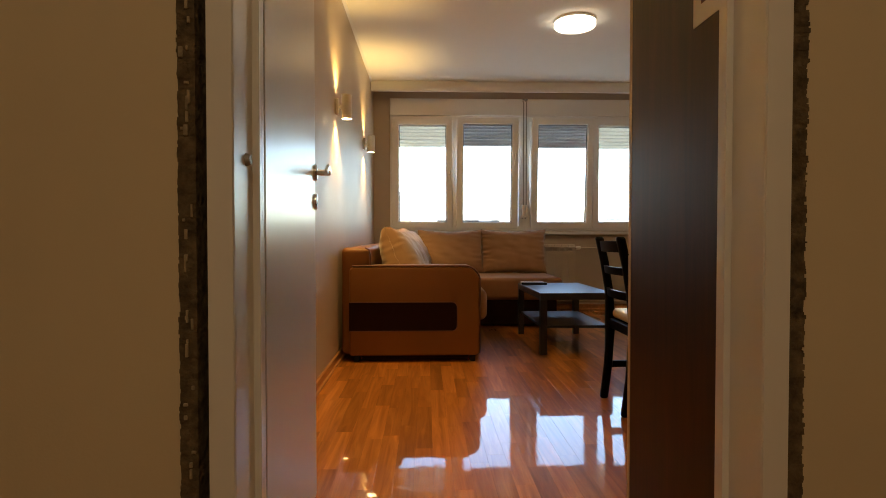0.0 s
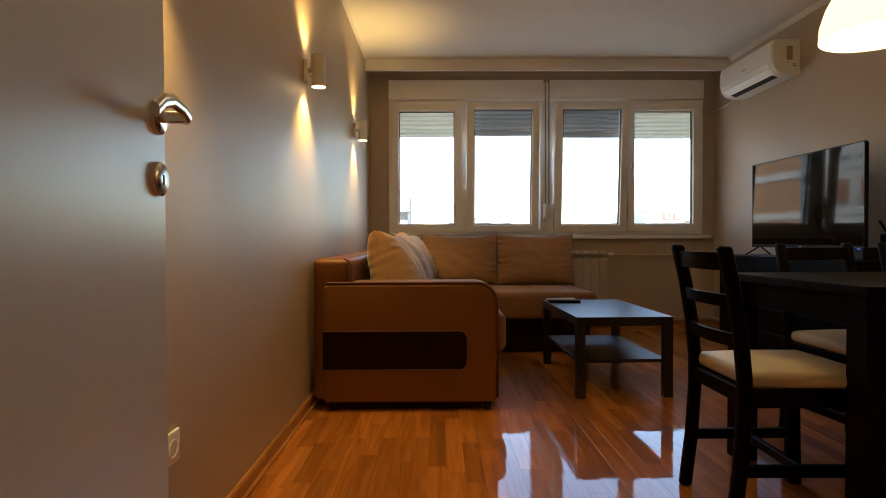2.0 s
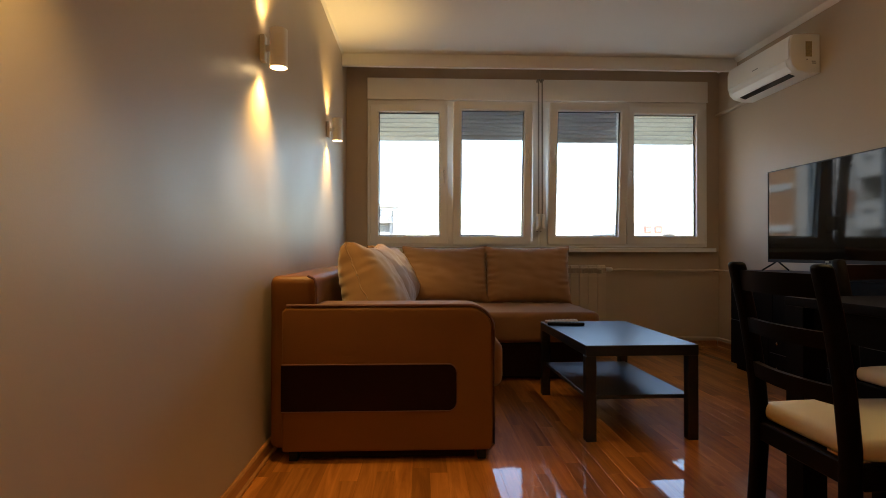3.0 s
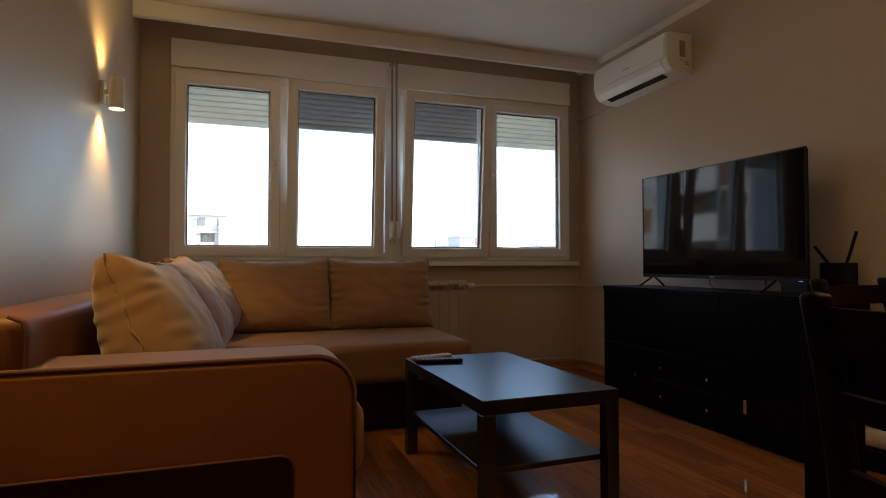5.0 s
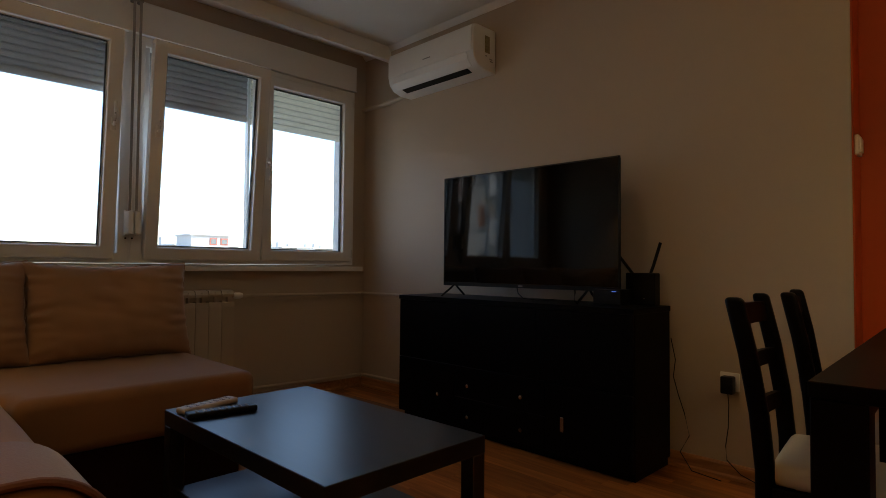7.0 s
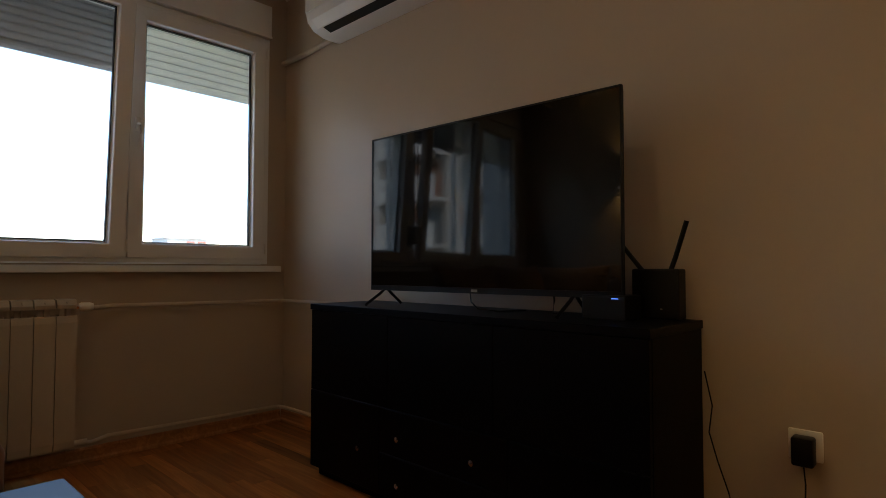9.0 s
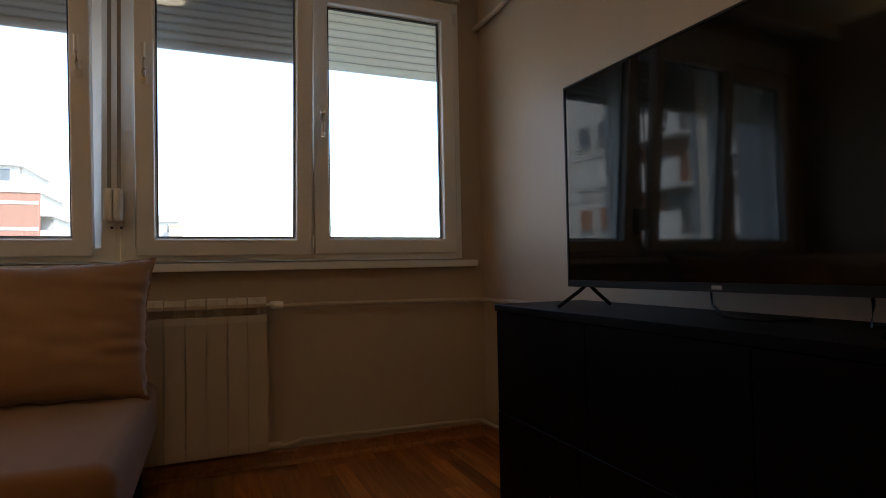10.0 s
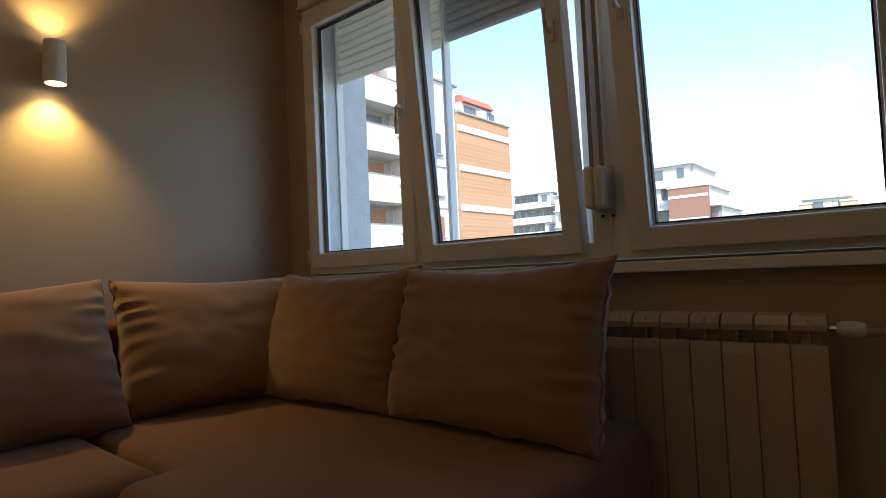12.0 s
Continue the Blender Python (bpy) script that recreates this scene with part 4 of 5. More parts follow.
# ---- radiator and heating pipes ----
rad = thing("radiator", "cream aluminium sectional radiator below the window", "radiator", Matrix.Translation((-0.038, -0.016, 0.006)))
for k in range(10):
    rx = 1.235 + 0.0805 * k
    bm = bmesh.new()
    box(bm, rx + 0.016, rx + 0.0645, 6.612, 6.668, 0.10, 0.752, 0.006, 2)
    box(bm, rx + 0.038, rx + 0.0425, 6.580, 6.612, 0.66, 0.752)
    box(bm, rx + 0.0002, rx + 0.0803, 6.615, 6.65, 0.10, 0.15)
    box(bm, rx + 0.0002, rx + 0.0803, 6.615, 6.65, 0.695, 0.745)
    sec = part("section", bm, M_RAD, rad, "", True)
    part("front_fin", prism(bmesh.new(), [(6.6118, 0.10), (6.578, 0.11), (6.574, 0.14), (6.574, 0.66), (6.578, 0.688), (6.584, 0.69), (6.584, 0.14), (6.6118, 0.13)], "x", rx + 0.0016, rx + 0.0789), M_RAD, sec)
    part("top_fin", prism(bmesh.new(), [(6.605, 0.728), (6.580, 0.722), (6.578, 0.738), (6.592, 0.760), (6.63, 0.765), (6.665, 0.753)], "x", rx + 0.003, rx + 0.0775), M_RAD, sec)
knob = part("valve", lathe(bmesh.new(), [(0, -0.03), (0.015, -0.03), (0.02, -0.02), (0.02, 0.012), (0.015, 0.028), (0, 0.03)], n=16), M_PLASTIC_W, rad, "white radiator valve", True)
knob.matrix_basis = Matrix.Translation((2.085, 6.628, 0.725)) @ Matrix.Rotation(radians(90), 4, "Y")
part("valve", tube(bmesh.new(), (2.04, 6.628, 0.725), (2.10, 6.628, 0.725), 0.012), M_CHROME, rad, "", True)
part("lock_valve", tube(bmesh.new(), (2.04, 6.628, 0.112), (2.10, 6.628, 0.112), 0.015), M_RAD, rad, "", True)


def pipe(z, drop):
    pts = [(2.04, 6.612, z), (2.09, 6.612, z + 0.0), (2.16, 6.66, z + 0.002), (2.6, 6.662, z + drop * 0.5), (3.02, 6.664, z + drop), (3.055, 6.655, z + drop), (3.066, 6.62, z + drop), (3.068, 6.2, z + drop * 0.6), (3.068, 5.6, z + drop * 0.4)]
    return sweep(bmesh.new(), pts, 0.0105, 12)


tagged(part("heating_pipe", pipe(0.725, -0.008), M_RAD, None, "", True), "cream painted upper heating pipe along the wall", "pipe")
tagged(part("heating_pipe", pipe(0.112, -0.014), M_RAD, None, "", True), "cream painted lower heating pipe above the skirting", "pipe")

# ---- dining table and chairs ----
dining = thing("dining_table", "black-brown dining table with square legs", "dining table", Matrix.Translation((1.523, 3.358, 0)) @ Matrix.Rotation(radians(2.2), 4, "Z"))
DW, DD, DH = 1.33, 0.72, 0.742
part("tabletop", boxed(0, DW, -DD, 0, DH - 0.028, DH, 0.002, 2), M_BLACKWOOD, dining)
for lx in (0.002, DW - 0.082):
    for ly in (-DD + 0.002, -0.082):
        part("leg", boxed(lx, lx + 0.08, ly, ly + 0.08, 0, DH - 0.0282, 0.002), M_BLACKWOOD, dining)
for a in ((0.092, DW - 0.092, -0.05, -0.03), (0.092, DW - 0.092, -DD + 0.03, -DD + 0.05)):
    part("apron", boxed(*a, DH - 0.12, DH - 0.0284), M_BLACKWOOD, dining)
for a in ((0.03, 0.05), (DW - 0.05, DW - 0.03)):
    part("apron", boxed(*a, -DD + 0.092, -0.092, DH - 0.12, DH - 0.0284), M_BLACKWOOD, dining)


def bar_along(bm, pts, wx, wy, round_edge=0.005):
    """A square bar through points in the xz plane of a chair's side."""
    rings = []
    for x, y, z in pts:
        rings.append([bm.verts.new((x + a * wx / 2, y + b * wy / 2, z)) for a, b in ((-1, -1), (1, -1), (1, 1), (-1, 1))])
    for a, b in zip(rings, rings[1:]):
        for k in range(4):
            bm.faces.new((a[k], a[(k + 1) % 4], b[(k + 1) % 4], b[k]))
    bm.faces.new(rings[0][::-1])
    bm.faces.new(rings[-1])
    bmesh.ops.recalc_face_normals(bm, faces=bm.faces[:])
    es = [e for e in bm.edges if e.calc_face_angle(0) > 1.0]
    bmesh.ops.bevel(bm, geom=es, offset=round_edge, segments=2 if round_edge < 0.006 else 4, profile=0.5, affect="EDGES")
    return bm


def chair(name, m, label):
    """Faces +x; its origin is on the floor between the rear feet."""
    c = thing(name, label, "chair", m, "chairs round the dining table")
    half = 0.163
    posts = [(0.0, 0.0), (0.022, 0.18), (0.034, 0.36), (0.034, 0.46), (0.022, 0.59), (0.0, 0.725), (-0.030, 0.860)]
    for s in (-1, 1):
        part("rear_leg", bar_along(bmesh.new(), [(x, s * half, z) for x, z in posts], 0.042, 0.036, 0.0125), M_BLACKWOOD, c, "", True)
        part("front_leg", bar_along(bmesh.new(), [(0.395, s * 0.172, 0.0), (0.393, s * 0.175, 0.2), (0.390, s * 0.178, 0.425)], 0.04, 0.04), M_BLACKWOOD, c, "", True)
        part("side_stretcher", boxed(0.035, 0.378, s * 0.168 - 0.011, s * 0.168 + 0.011, 0.165, 0.20, 0.003), M_BLACKWOOD, c)
        part("side_rail", boxed(0.05, 0.372, s * 0.170 - 0.012, s * 0.170 + 0.012, 0.375, 0.43, 0.003), M_BLACKWOOD, c)
    part("front_rail", boxed(0.378, 0.402, -0.157, 0.157, 0.375, 0.43, 0.003), M_BLACKWOOD, c)
    part("rear_rail", boxed(0.022, 0.046, -0.144, 0.144, 0.38, 0.43, 0.003), M_BLACKWOOD, c)
    part("cross_stretcher", boxed(0.20, 0.222, -0.156, 0.156, 0.167, 0.198, 0.003), M_BLACKWOOD, c)
    for z0, z1, xo in ((0.552, 0.592, 0.020), (0.672, 0.710, 0.004), (0.784, 0.838, -0.016)):
        bm, n = bmesh.new(), 10
        rings = []
        for k in range(n + 1):
            v = -0.147 + 0.294 * k / n
            bow = -0.020 * (1 - (v / 0.147) ** 2)
            tip = -(z1 - z0) * 0.14
            rings.append([bm.verts.new(p) for p in ((xo + bow - 0.008, v, z0), (xo + bow + 0.008, v, z0), (xo + bow + tip + 0.008, v, z1), (xo + bow + tip - 0.008, v, z1))])
        for a, b in zip(rings, rings[1:]):
            for k in range(4):
                bm.faces.new((a[k], a[(k + 1) % 4], b[(k + 1) % 4], b[k]))
        bm.faces.new(rings[0][::-1])
        bm.faces.new(rings[-1])
        part("back_slat", bm, M_BLACKWOOD, c, "", True)
    bm = bmesh.new()
    box(bm, 0.040, 0.425, -0.198, 0.198, 0.431, 0.478, 0.020, 4)
    bmesh.ops.subdivide_edges(bm, edges=[e for e in bm.edges if e.calc_length() > 0.2], cuts=7, use_grid_fill=True)
    for v in bm.verts:
        k = max(0, (v.co.x - 0.04) / 0.385)
        v.co.y *= 0.86 + 0.14 * k
        if v.co.z > 0.465:
            v.co.z += 0.014 * (1 - ((v.co.x - 0.232) / 0.2) ** 2) * (1 - (v.co.y / 0.2) ** 2)
    part("seat", bm, M_CREAM, c, "padded cream seat", True)
    return c


first = chair("dining_chair", pose(1.226, 2.905, 0, 0, 0, 0), "black-brown ladder-back chair with cream seat at the table's end")
c2 = copy_thing(first, pose(2.044, 3.575, 0, 0, 0, -84))
c2["label"] = "black-brown ladder-back chair with cream seat along the table"
c3 = copy_thing(first, pose(2.511, 3.585, 0, 0, 0, -80.5))
c3["label"] = "black-brown ladder-back chair with cream seat near the wall"

# ---- tall kitchen unit beside the doorway ----
tall = thing("tall_cabinet", "tall wenge cabinet with pale front edges beside the doorway", "cabinet")
part("side_panel", boxed(0.860, 0.878, 1.125, 1.682, 0.0, 2.25, 0.0008), M_WENGE, tall, "dark wenge side panel")
part("body", boxed(0.8782, 1.458, 1.13, 1.680, 0.03, 2.249), M_WENGE, tall)
part("door", boxed(0.859, 1.456, 1.6825, 1.701, 0.06, 0.806, 0.001), M_EDGE, tall, "pale wood-grain door")
part("door", boxed(0.859, 1.456, 1.6825, 1.701, 0.810, 2.247, 0.001), M_EDGE, tall, "pale wood-grain upper door")
note = thing("paper_notice", "small white paper notice stuck on the dark cabinet side", "notice")
part("sheet", boxed(0.8586, 0.8598, 1.15, 1.315, 1.31, 1.63), M_PAPER, note)
part("print", boxed(0.8580, 0.8585, 1.21, 1.28, 1.35, 1.365), M_SUEDE, note)

# ---- lamps ----
def sconce(y, z, wall=XL):
    s = thing("wall_light", "cream cylinder wall light shining up and down", "wall light", Matrix.Translation((wall, y, z)), "wall lights in a row")
    part("bracket", boxed(0.0005, 0.022, -0.022, 0.022, -0.055, 0.055, 0.003), M_PLASTIC_W, s)
    part("arm", boxed(0.0222, 0.040, -0.012, 0.012, -0.012, 0.012), M_PLASTIC_W, s)
    bm = lathe(bmesh.new(), [(0.034, -0.080), (0.036, -0.080), (0.036, 0.080), (0.034, 0.080), (0.034, -0.080)], (0.074, 0, 0), 28)
    part("cylinder", bm, M_PLASTIC_W, s, "", True)
    for e in (-1, 1):
        part("bulb", tube(bmesh.new(), (0.074, 0, e * 0.052), (0.074, 0, e * 0.060), 0.031, n=20), M_BULB, s, "glowing warm bulb face")
        lamp("wall_light_glow", "SPOT", (wall + 0.074, y, z + e * 0.068), (wall + 0.074, y, z + e * 1.0), SCONCE_W * (0.54 if e > 0 else 1.04), WARM, 0.012, 108, 0.85)


for sy, sz in ((2.30, 1.735), (3.945, 1.735), (5.63, 1.762)):
    sconce(sy, sz)

cl = thing("ceiling_light", "round flush ceiling light with opal diffuser, switched on", "ceiling light", Matrix.Translation((1.463, 4.595, ZC)))
part("base", lathe(bmesh.new(), [(0, 0), (0.165, 0), (0.168, -0.012), (0.165, -0.022), (0, -0.022)], n=48), M_PLASTIC_W, cl, "", True)
part("diffuser", lathe(bmesh.new(), [(0.160, -0.0225), (0.163, -0.045), (0.155, -0.058), (0.12, -0.066), (0.0005, -0.068)], n=48), M_OPAL, cl, "glowing opal diffuser", True)
lamp("ceiling_light_glow", "AREA", (1.463, 4.595, ZC - 0.072), (1.463, 4.595, 0), CEILING_W, (1.0, 0.78, 0.52), 0.30)

def pendant(px, py, rim, label):
    pl = thing("pendant_lamp", label, "pendant lamp", Matrix.Translation((px, py, rim)), "pendant lamps over the dining table")
    prof = [(0.168, 0.0), (0.171, 0.002), (0.168, 0.05), (0.150, 0.11), (0.115, 0.175), (0.065, 0.225), (0.035, 0.24), (0.032, 0.238), (0.062, 0.220), (0.111, 0.172), (0.146, 0.108), (0.164, 0.048), (0.168, 0.0)]
    part("shade", lathe(bmesh.new(), prof, n=48), M_SHADE, pl, "glowing white glass shade", True)
    part("socket", tube(bmesh.new(), (0, 0, 0.21), (0, 0, 0.285), 0.022), M_PLASTIC_W, pl, "", True)
    part("bulb", lathe(bmesh.new(), [(0.0005, 0.08), (0.022, 0.088), (0.03, 0.11), (0.026, 0.14), (0.014, 0.17), (0.013, 0.21)], n=24), M_BULB, pl, "glowing warm bulb", True)
    part("cord", tube(bmesh.new(), (0, 0, 0.285), (0, 0, ZC - rim - 0.03), 0.003, n=8), M_PLASTIC_W, pl)
    part("canopy", lathe(bmesh.new(), [(0, -0.03), (0.045, -0.028), (0.05, 0.0), (0, 0.0)], (0, 0, ZC - rim - 0.0005), 28), M_PLASTIC_W, pl, "", True)
    lamp("pendant_glow", "POINT", (px, py, rim + 0.045), (px, py, 0), PENDANT_W, WARM, 0.03)


pendant(1.800, 2.92, 1.545, "bell-shaped white glass pendant lamp, switched on")
pendant(2.54, 2.95, 1.545, "bell-shaped white glass pendant lamp near the wall, switched on")

# Added fill for the hall: an unseen ceiling light with its lamp
hl = thing("hall_light", "unseen round ceiling light added to brighten the hall", "ceiling light", Matrix.Translation((0.4, -0.75, ZC)))
part("diffuser", lathe(bmesh.new(), [(0.12, -0.0005), (0.125, -0.03), (0.09, -0.05), (0.0005, -0.055)], n=32), M_OPAL, hl, "glowing opal diffuser", True)
lamp("hall_fill_glow", "AREA", (0.4, -0.75, ZC - 0.06), (0.4, -0.75, 0), HALL_W, (1.0, 0.75, 0.45), 0.2)

# ---- outside: ground and buildings ----
M_GROUND = plain("far_ground", (0.30, 0.29, 0.26), 0.95, vary=0.5, scale=0.05, bump=0.0)
setting("ground", boxed(-900, 900, 12, 1500, -17.2, -17.0), M_GROUND, "grey-green city ground far below", "ground")
M_PALE = plain("pale_render", (0.50, 0.485, 0.46), 0.9, vary=0.06, scale=0.3, bump=0.0)
M_PARAPET = plain("white_parapet", (0.60, 0.59, 0.57), 0.9, vary=0.05, scale=0.5, bump=0.0)
# Balcony shade, lifted for haze, put into the colour; copings and trim share it
M_SHADE_TRIM = plain("balcony_shade_and_trim", (0.30, 0.29, 0.275), 0.9, vary=0.2, scale=0.8, bump=0.0)
M_PANE = plain("far_pane", (0.13, 0.14, 0.15), 0.12, vary=0.2, scale=1.0, bump=0.0)
M_BLIND = plain("far_blind", (0.30, 0.14, 0.08), 0.7, vary=0.2, scale=1.0, bump=0.0)
M_ROOF = plain("rust_roof", (0.38, 0.13, 0.09), 0.8, vary=0.15, scale=0.6, bump=0.0)


def brickwork(name, a, b, mortar):
    m, nt, bs = nodes_of(name)
    co = nt.nodes.new("ShaderNodeTexCoord")
    mp = nt.nodes.new("ShaderNodeMapping")
    mp.inputs["Rotation"].default_value = (radians(90), 0, radians(90))
    br = nt.nodes.new("ShaderNodeTexBrick")
    br.inputs["Color1"].default_value, br.inputs["Color2"].default_value, br.inputs["Mortar"].default_value = (*a, 1), (*b, 1), (*mortar, 1)
    br.inputs["Scale"].default_value, br.inputs["Mortar Size"].default_value = 1.0, 0.012
    br.inputs["Brick Width"].default_value, br.inputs["Row Height"].default_value = 0.26, 0.077
    nt.links.new(co.outputs["Object"], mp.inputs["Vector"])
    nt.links.new(mp.outputs["Vector"], br.inputs["Vector"])
    nt.links.new(br.outputs["Color"], bs.inputs["Base Color"])
    bs.inputs["Roughness"].default_value = 0.9
    return m


M_BRICK = brickwork("orange_brick", (0.47, 0.265, 0.15), (0.41, 0.22, 0.12), (0.44, 0.34, 0.24))
FLOOR_H = 2.9

# long block beside the flat: facade towards +x with balconies, then a brick end
block = thing("apartment_block", "white balconied apartment block with an orange brick end", "building")
BX, GZ, BH = -20.0, -17.0, 2.61
part("wall", boxed(BX - 13, BX, 9.0, 33.95, GZ, 11.9), M_PALE, block)
part("brick_end", boxed(BX - 12.5, BX + 0.25, 34.0, 40.1, GZ, 11.2), M_BRICK, block, "orange brick end bay")
for k in range(9):
    z = 10.42 - BH * k
    part("floor_band", boxed(BX + 0.2, BX + 0.33, 33.96, 40.15, z - 0.42, z), M_PARAPET, block, "pale concrete band")
part("coping", boxed(BX - 12.6, BX + 0.35, 33.96, 40.2, 11.2, 11.32), M_SHADE_TRIM, block)
part("roof_house", boxed(BX - 11, BX - 0.9, 10, 35.3, 11.9, 13.4), M_PALE, block)
part("roof_line", boxed(BX - 11.2, BX - 0.75, 9.9, 35.45, 13.4, 13.55), M_SHADE_TRIM, block)
part("top_storey", boxed(BX - 12.2, BX - 0.5, 35.31, 39.7, 11.32, 12.35), M_PALE, block)
for y0 in (35.7, 36.4, 37.9, 38.7):
    part("top_window", boxed(BX - 0.52, BX - 0.44, y0, y0 + 0.6, 11.5, 12.15), M_PANE, block)
part("top_unit", boxed(BX - 0.43, BX - 0.05, 37.1, 37.75, 11.4, 12.0), M_PARAPET, block, "white air conditioner box")
part("roof_edge", prism(bmesh.new(), [(BX - 12.6, 12.35), (BX - 0.2, 12.35), (BX - 0.6, 12.9), (BX - 12, 12.9)], "y", 35.46, 39.0), M_ROOF, block, "rust-red roof edge")
for y0, h in ((14.0, 1.6), (22.5, 1.2), (32.6, 0.7), (34.2, 0.9)):
    part("chimney", boxed(BX - 3, BX - 1.8, y0, y0 + 0.9, 13.55, 13.55 + h), M_PALE, block)
for k in range(9):
    z = -10.77 + BH * k
    for y0 in (9.6, 16.6, 23.6):
        b = part("balcony", box(boxed(BX + 0.001, BX + 1.35, y0, y0 + 4.4, z - 0.2, z), BX + 1.22, BX + 1.35, y0, y0 + 4.4, z, z + 1.2), M_PARAPET, block)
        part("rail_cap", boxed(BX + 1.19, BX + 1.38, y0 - 0.02, y0 + 4.42, z + 1.201, z + 1.25), M_SHADE_TRIM, b)
        part("balcony_side", boxed(BX + 0.001, BX + 1.21, y0 + 4.28, y0 + 4.4, z + 0.001, z + BH - 0.201), M_PALE, b)
        # Grey sheet on the wall: the balcony's inner shade put into its colour
        part("balcony_shade", boxed(BX - 0.03, BX + 0.02, y0 + 0.15, y0 + 4.2, z + 0.02, z + 2.35), M_SHADE_TRIM, b)
        part("balcony_door", boxed(BX + 0.021, BX + 0.06, y0 + 0.5, y0 + 1.5, z + 0.02, z + 2.15), M_BLIND if (k + int(y0)) % 2 else M_PANE, b)
        part("balcony_window", boxed(BX + 0.021, BX + 0.06, y0 + 2.0, y0 + 3.6, z + 0.8, z + 2.15), M_BLIND if (k + int(y0)) % 3 else M_PANE, b)
        part("vent_hood", boxed(BX + 1.351, BX + 1.45, y0 + 3.4, y0 + 3.9, z + 0.7, z + 0.8), M_SHADE_TRIM, b)
        if z + 2.3 < 11.9 and y0 < 23:
            w = part("window", boxed(BX - 0.04, BX + 0.035, y0 + 5.1, y0 + 6.1, z + 0.9, z + 2.1), M_BLIND if (k + int(y0)) % 3 == 0 else M_PANE, block)
            part("sill", boxed(BX + 0.001, BX + 0.16, y0 + 5.0, y0 + 6.2, z + 0.82, z + 0.899), M_PARAPET, w)
    if z + 2.6 < 11.9:
        part("storey_line", boxed(BX + 0.001, BX + 0.05, 28.6, 33.94, z - 0.06, z), M_SHADE_TRIM, block)
        for y0 in (29.6, 31.4):
            w = part("window", boxed(BX - 0.04, BX + 0.035, y0, y0 + 1.0, z + 0.75, z + 2.05), M_BLIND if k % 3 == 2 else (M_PANE if k % 3 == 1 else M_PARAPET), block)
            part("sill", boxed(BX + 0.001, BX + 0.16, y0 - 0.1, y0 + 1.1, z + 0.67, z + 0.749), M_SHADE_TRIM, w)


def terrace_block(name, label, x0, x1, y, depth, top, floors, setbacks=(0.0, 0.0), wall=None, bricks=(), seed=1, brick_mat=None):
    """White storeys with long parapets, and dark bands of glazing and painted shade between them; the top floors step
    back.
    """
    wall = wall or M_PALE
    rnd = random.Random(seed)
    b = thing(name, label, "building", group="apartment buildings across the city")
    part("core", boxed(x0, x1, y + 1.5, y + depth, GZ, top - FLOOR_H * len(setbacks) - 0.01), wall, b)
    for f in range(floors):
        z = top - FLOOR_H * (f + 1)
        cut = sum(setbacks[f:]) if f < len(setbacks) else 0.0
        a, c = x0 + cut * 0.35, x1 - cut
        if f < len(setbacks):
            part("storey", boxed(a + 0.3, c - 0.3, y + 1.5 + cut * 0.3, y + depth, z, z + FLOOR_H - 0.26), wall, b)
        part("slab", boxed(a - 0.1, c + 0.1, y - 0.1 + cut * 0.3, y + depth, z + FLOOR_H - 0.25, z + FLOOR_H - 0.02), M_PARAPET, b)
        u = a
        while u < c - 1.0:
            w = min(rnd.choice((2.2, 3.0, 3.8, 5.2)), c - u)
            kind = rnd.random()
            if kind < 0.62:
                part("parapet", boxed(u, u + w, y + cut * 0.3, y + 0.14 + cut * 0.3, z, z + 1.05), M_PARAPET, b)
                # Back wall sheet coloured darker to stand for shade behind the parapet
                part("recess_shade", boxed(u + 0.1, u + w - 0.1, y + 1.40 + cut * 0.3, y + 1.49 + cut * 0.3, z + 0.2, z + 2.5), M_SHADE_TRIM, b)
                for i in range(int(w / 1.5)):
                    p = u + 0.3 + i * 1.5
                    part("window", boxed(p, p + 0.9, y + 1.33 + cut * 0.3, y + 1.395 + cut * 0.3, z + 0.8, z + 2.2), M_PANE, b)
            else:
                part("bay", boxed(u + 0.01, u + w - 0.01, y + 0.3 + cut * 0.3, y + 1.49 + cut * 0.3, z, z + FLOOR_H - 0.26), wall, b)
                part("window", boxed(u + 0.3 * w, u + 0.7 * w, y + 0.24 + cut * 0.3, y + 0.31 + cut * 0.3, z + 0.95, z + 2.25), M_PANE, b)
            u += w
    cut = sum(setbacks)
    for i in range(7):
        cx = rnd.uniform(x0 + cut * 0.35 + 0.5, x1 - cut - 1.5)
        part("chimney", boxed(cx, cx + rnd.uniform(0.25, 1.6), y + 3 + cut * 0.3 + 1.3 * i, y + 4.2 + cut * 0.3 + 1.3 * i, top - 0.015, top + rnd.uniform(0.5, 1.5)), M_PALE, b)
    for p, q, h in bricks:
        part("brick_bay", boxed(p, q, y - 0.9, y - 0.12, GZ, h), brick_mat or M_BRICK_R, b, "brick bay")
        for k in range(4):
            part("brick_band", boxed(p, q, y - 0.95, y - 0.905, h - 1.3 - FLOOR_H * k, h - 0.95 - FLOOR_H * k), M_PARAPET, b)
        part("brick_coping", boxed(p - 0.1, q + 0.1, y - 1.0, y - 0.12, h + 0.001, h + 0.25), M_PARAPET, b)
    return b


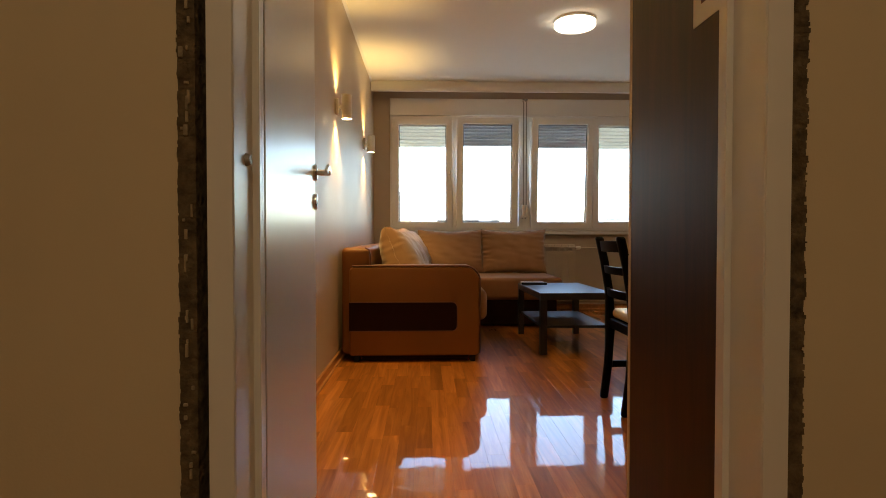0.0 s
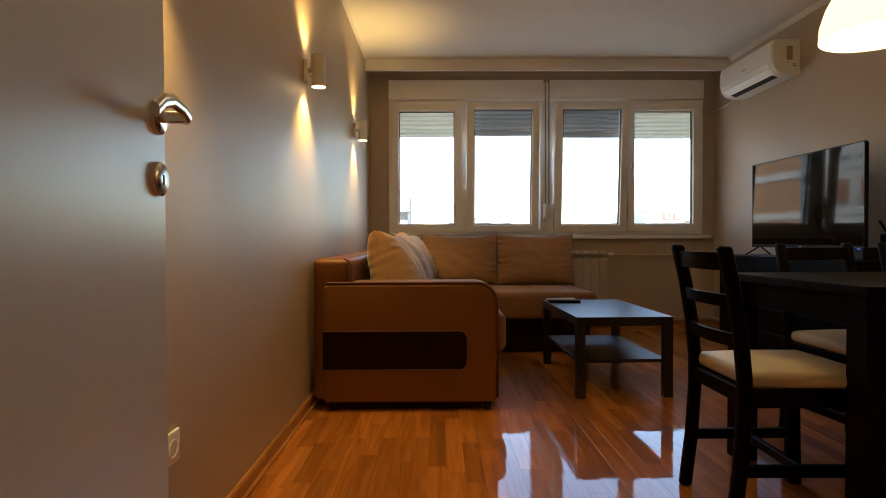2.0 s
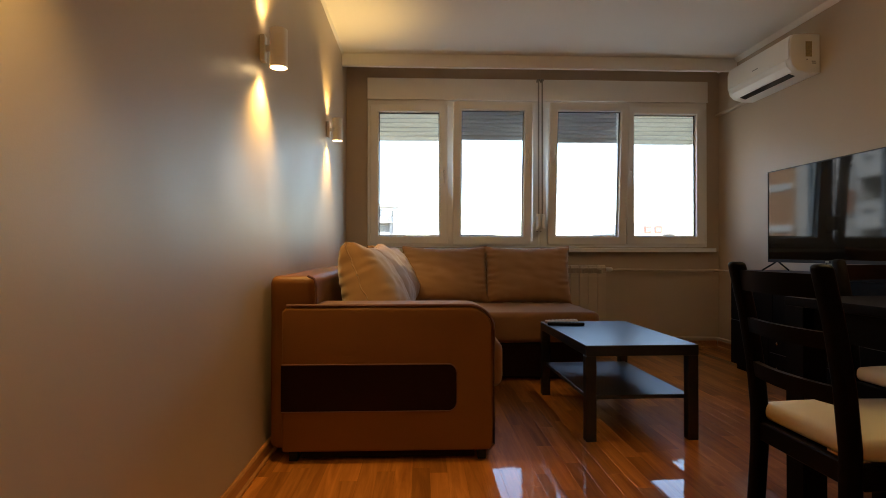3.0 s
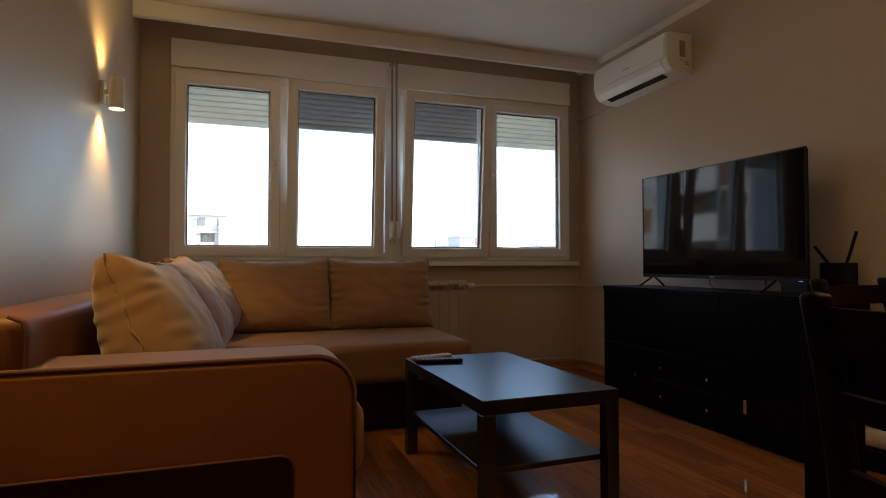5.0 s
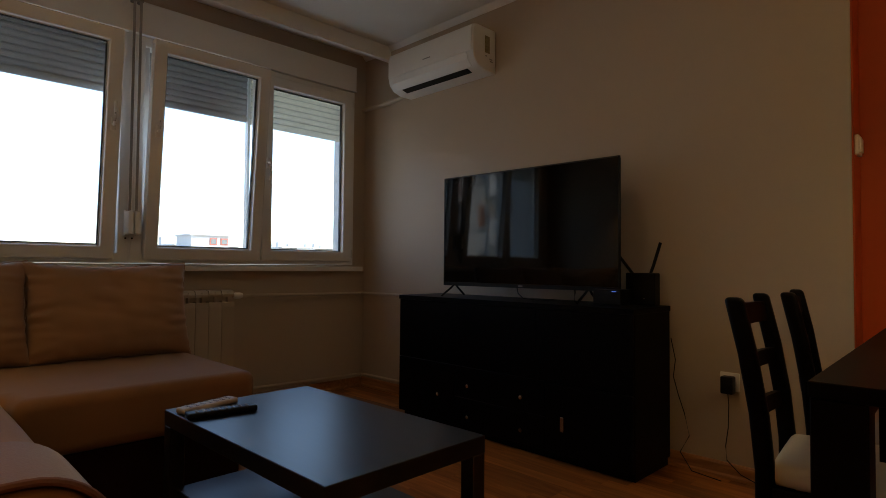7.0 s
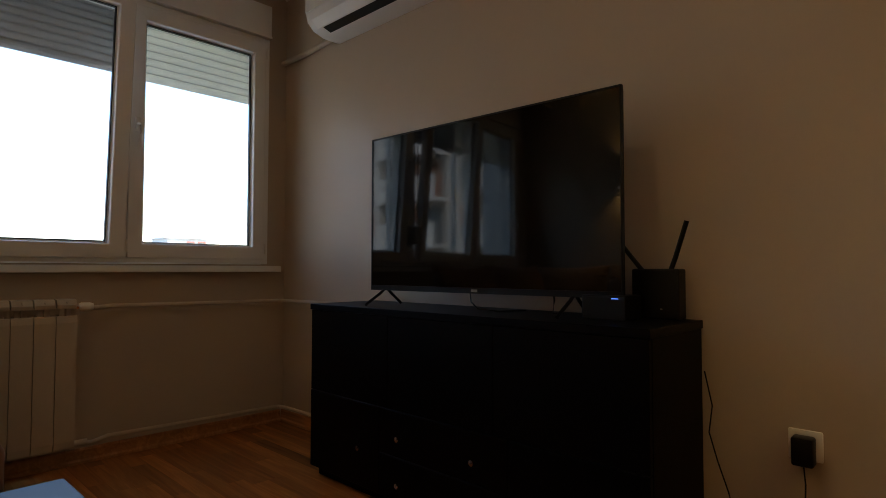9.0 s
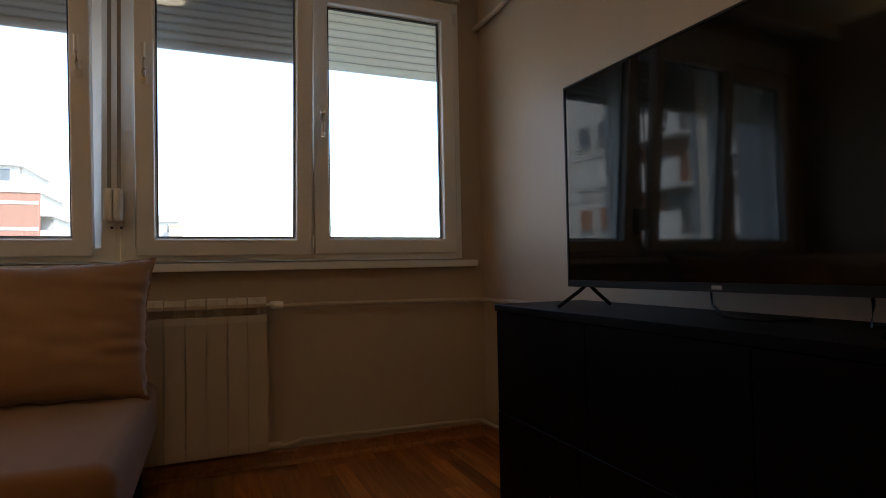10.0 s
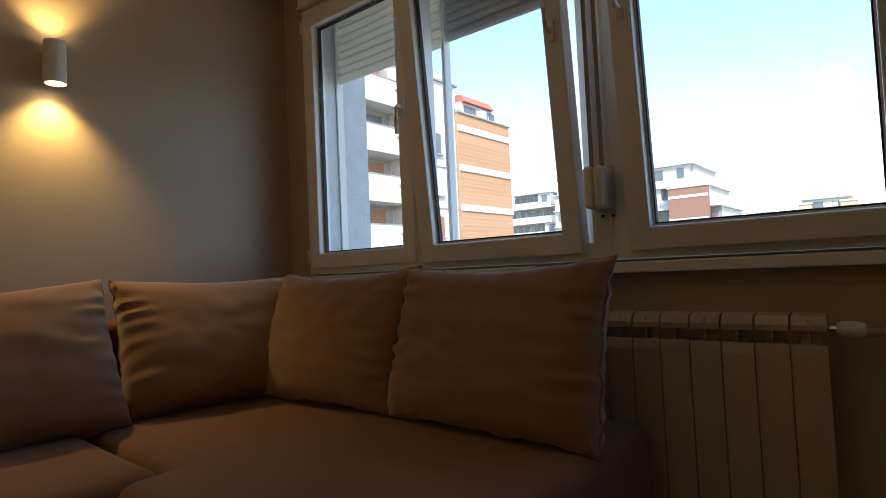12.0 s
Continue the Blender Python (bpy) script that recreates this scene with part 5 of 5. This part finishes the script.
M_BRICK_Y = brickwork("yellow_brick", (0.52, 0.43, 0.25), (0.47, 0.38, 0.21), (0.50, 0.44, 0.33))
M_BRICK_R = brickwork("red_brick", (0.30, 0.125, 0.085), (0.25, 0.10, 0.07), (0.30, 0.22, 0.17))
terrace_block("apartment_building", "white apartment building with long balcony rows across the street", -58.5, -47.0, 100, 14, 15.3, 6, (2.0,), None, (), 3)
terrace_block("apartment_building", "tall white apartment building with long balcony rows", -46.9, -30.0, 98, 14, 16.8, 6, (1.5,), None, (), 4)
terrace_block("apartment_building", "stepped white apartment building with a red brick bay", -26.0, -14.2, 80, 14, 13.6, 5, (1.6, 1.5, 0.8), None, ((-20.75, -16.0, 10.05),), 5)
terrace_block("apartment_building", "low white apartment building beyond the others", -21.0, -9.6, 120, 14, 8.8, 4, (2.5,), None, (), 6)
terrace_block("apartment_building", "white apartment building flanked by pale yellow brick bays", -9.5, -2.4, 104, 12, 9.3, 5, (0.8,), None, ((-9.5, -7.85, 8.3), (-4.4, -2.4, 8.3)), 7, M_BRICK_Y)
terrace_block("apartment_building", "low white apartment building far off", 2.0, 22.0, 140, 14, 5.4, 3, (3.0,), None, (), 8)
terrace_block("apartment_building", "low pale apartment building far off", 34.0, 50.0, 100, 14, 4.4, 3, (3.0,), None, (), 9)
terrace_block("apartment_building", "distant white apartment building", 70.0, 96.0, 130, 14, 5.6, 3, (4.0,), None, (), 10)

# stair tower on a flat roof, low on the skyline
tower = thing("stair_tower", "pale rooftop stair tower with two red-framed windows", "building")
part("roof_deck", boxed(18.0, 34.0, 58.5, 72.0, GZ, 2.55), M_PALE, tower)
part("walls", boxed(22.1, 25.9, 60.0, 64.0, 2.55, 3.85), M_PALE, tower)
part("roof_slab", boxed(21.9, 26.1, 59.8, 64.2, 3.851, 3.98), M_PARAPET, tower)
for wx in (23.9, 25.0):
    w = part("window", boxed(wx, wx + 0.75, 59.93, 60.02, 2.9, 3.6), M_ROOF, tower, "rust-red window frame")
    part("pane", boxed(wx + 0.12, wx + 0.63, 59.90, 59.929, 3.02, 3.48), M_PANE, w)
part("mast", tube(bmesh.new(), (25.6, 61.0, 3.98), (25.6, 61.0, 4.9), 0.04, n=8), M_SHADE_TRIM, tower)

lay_floor()
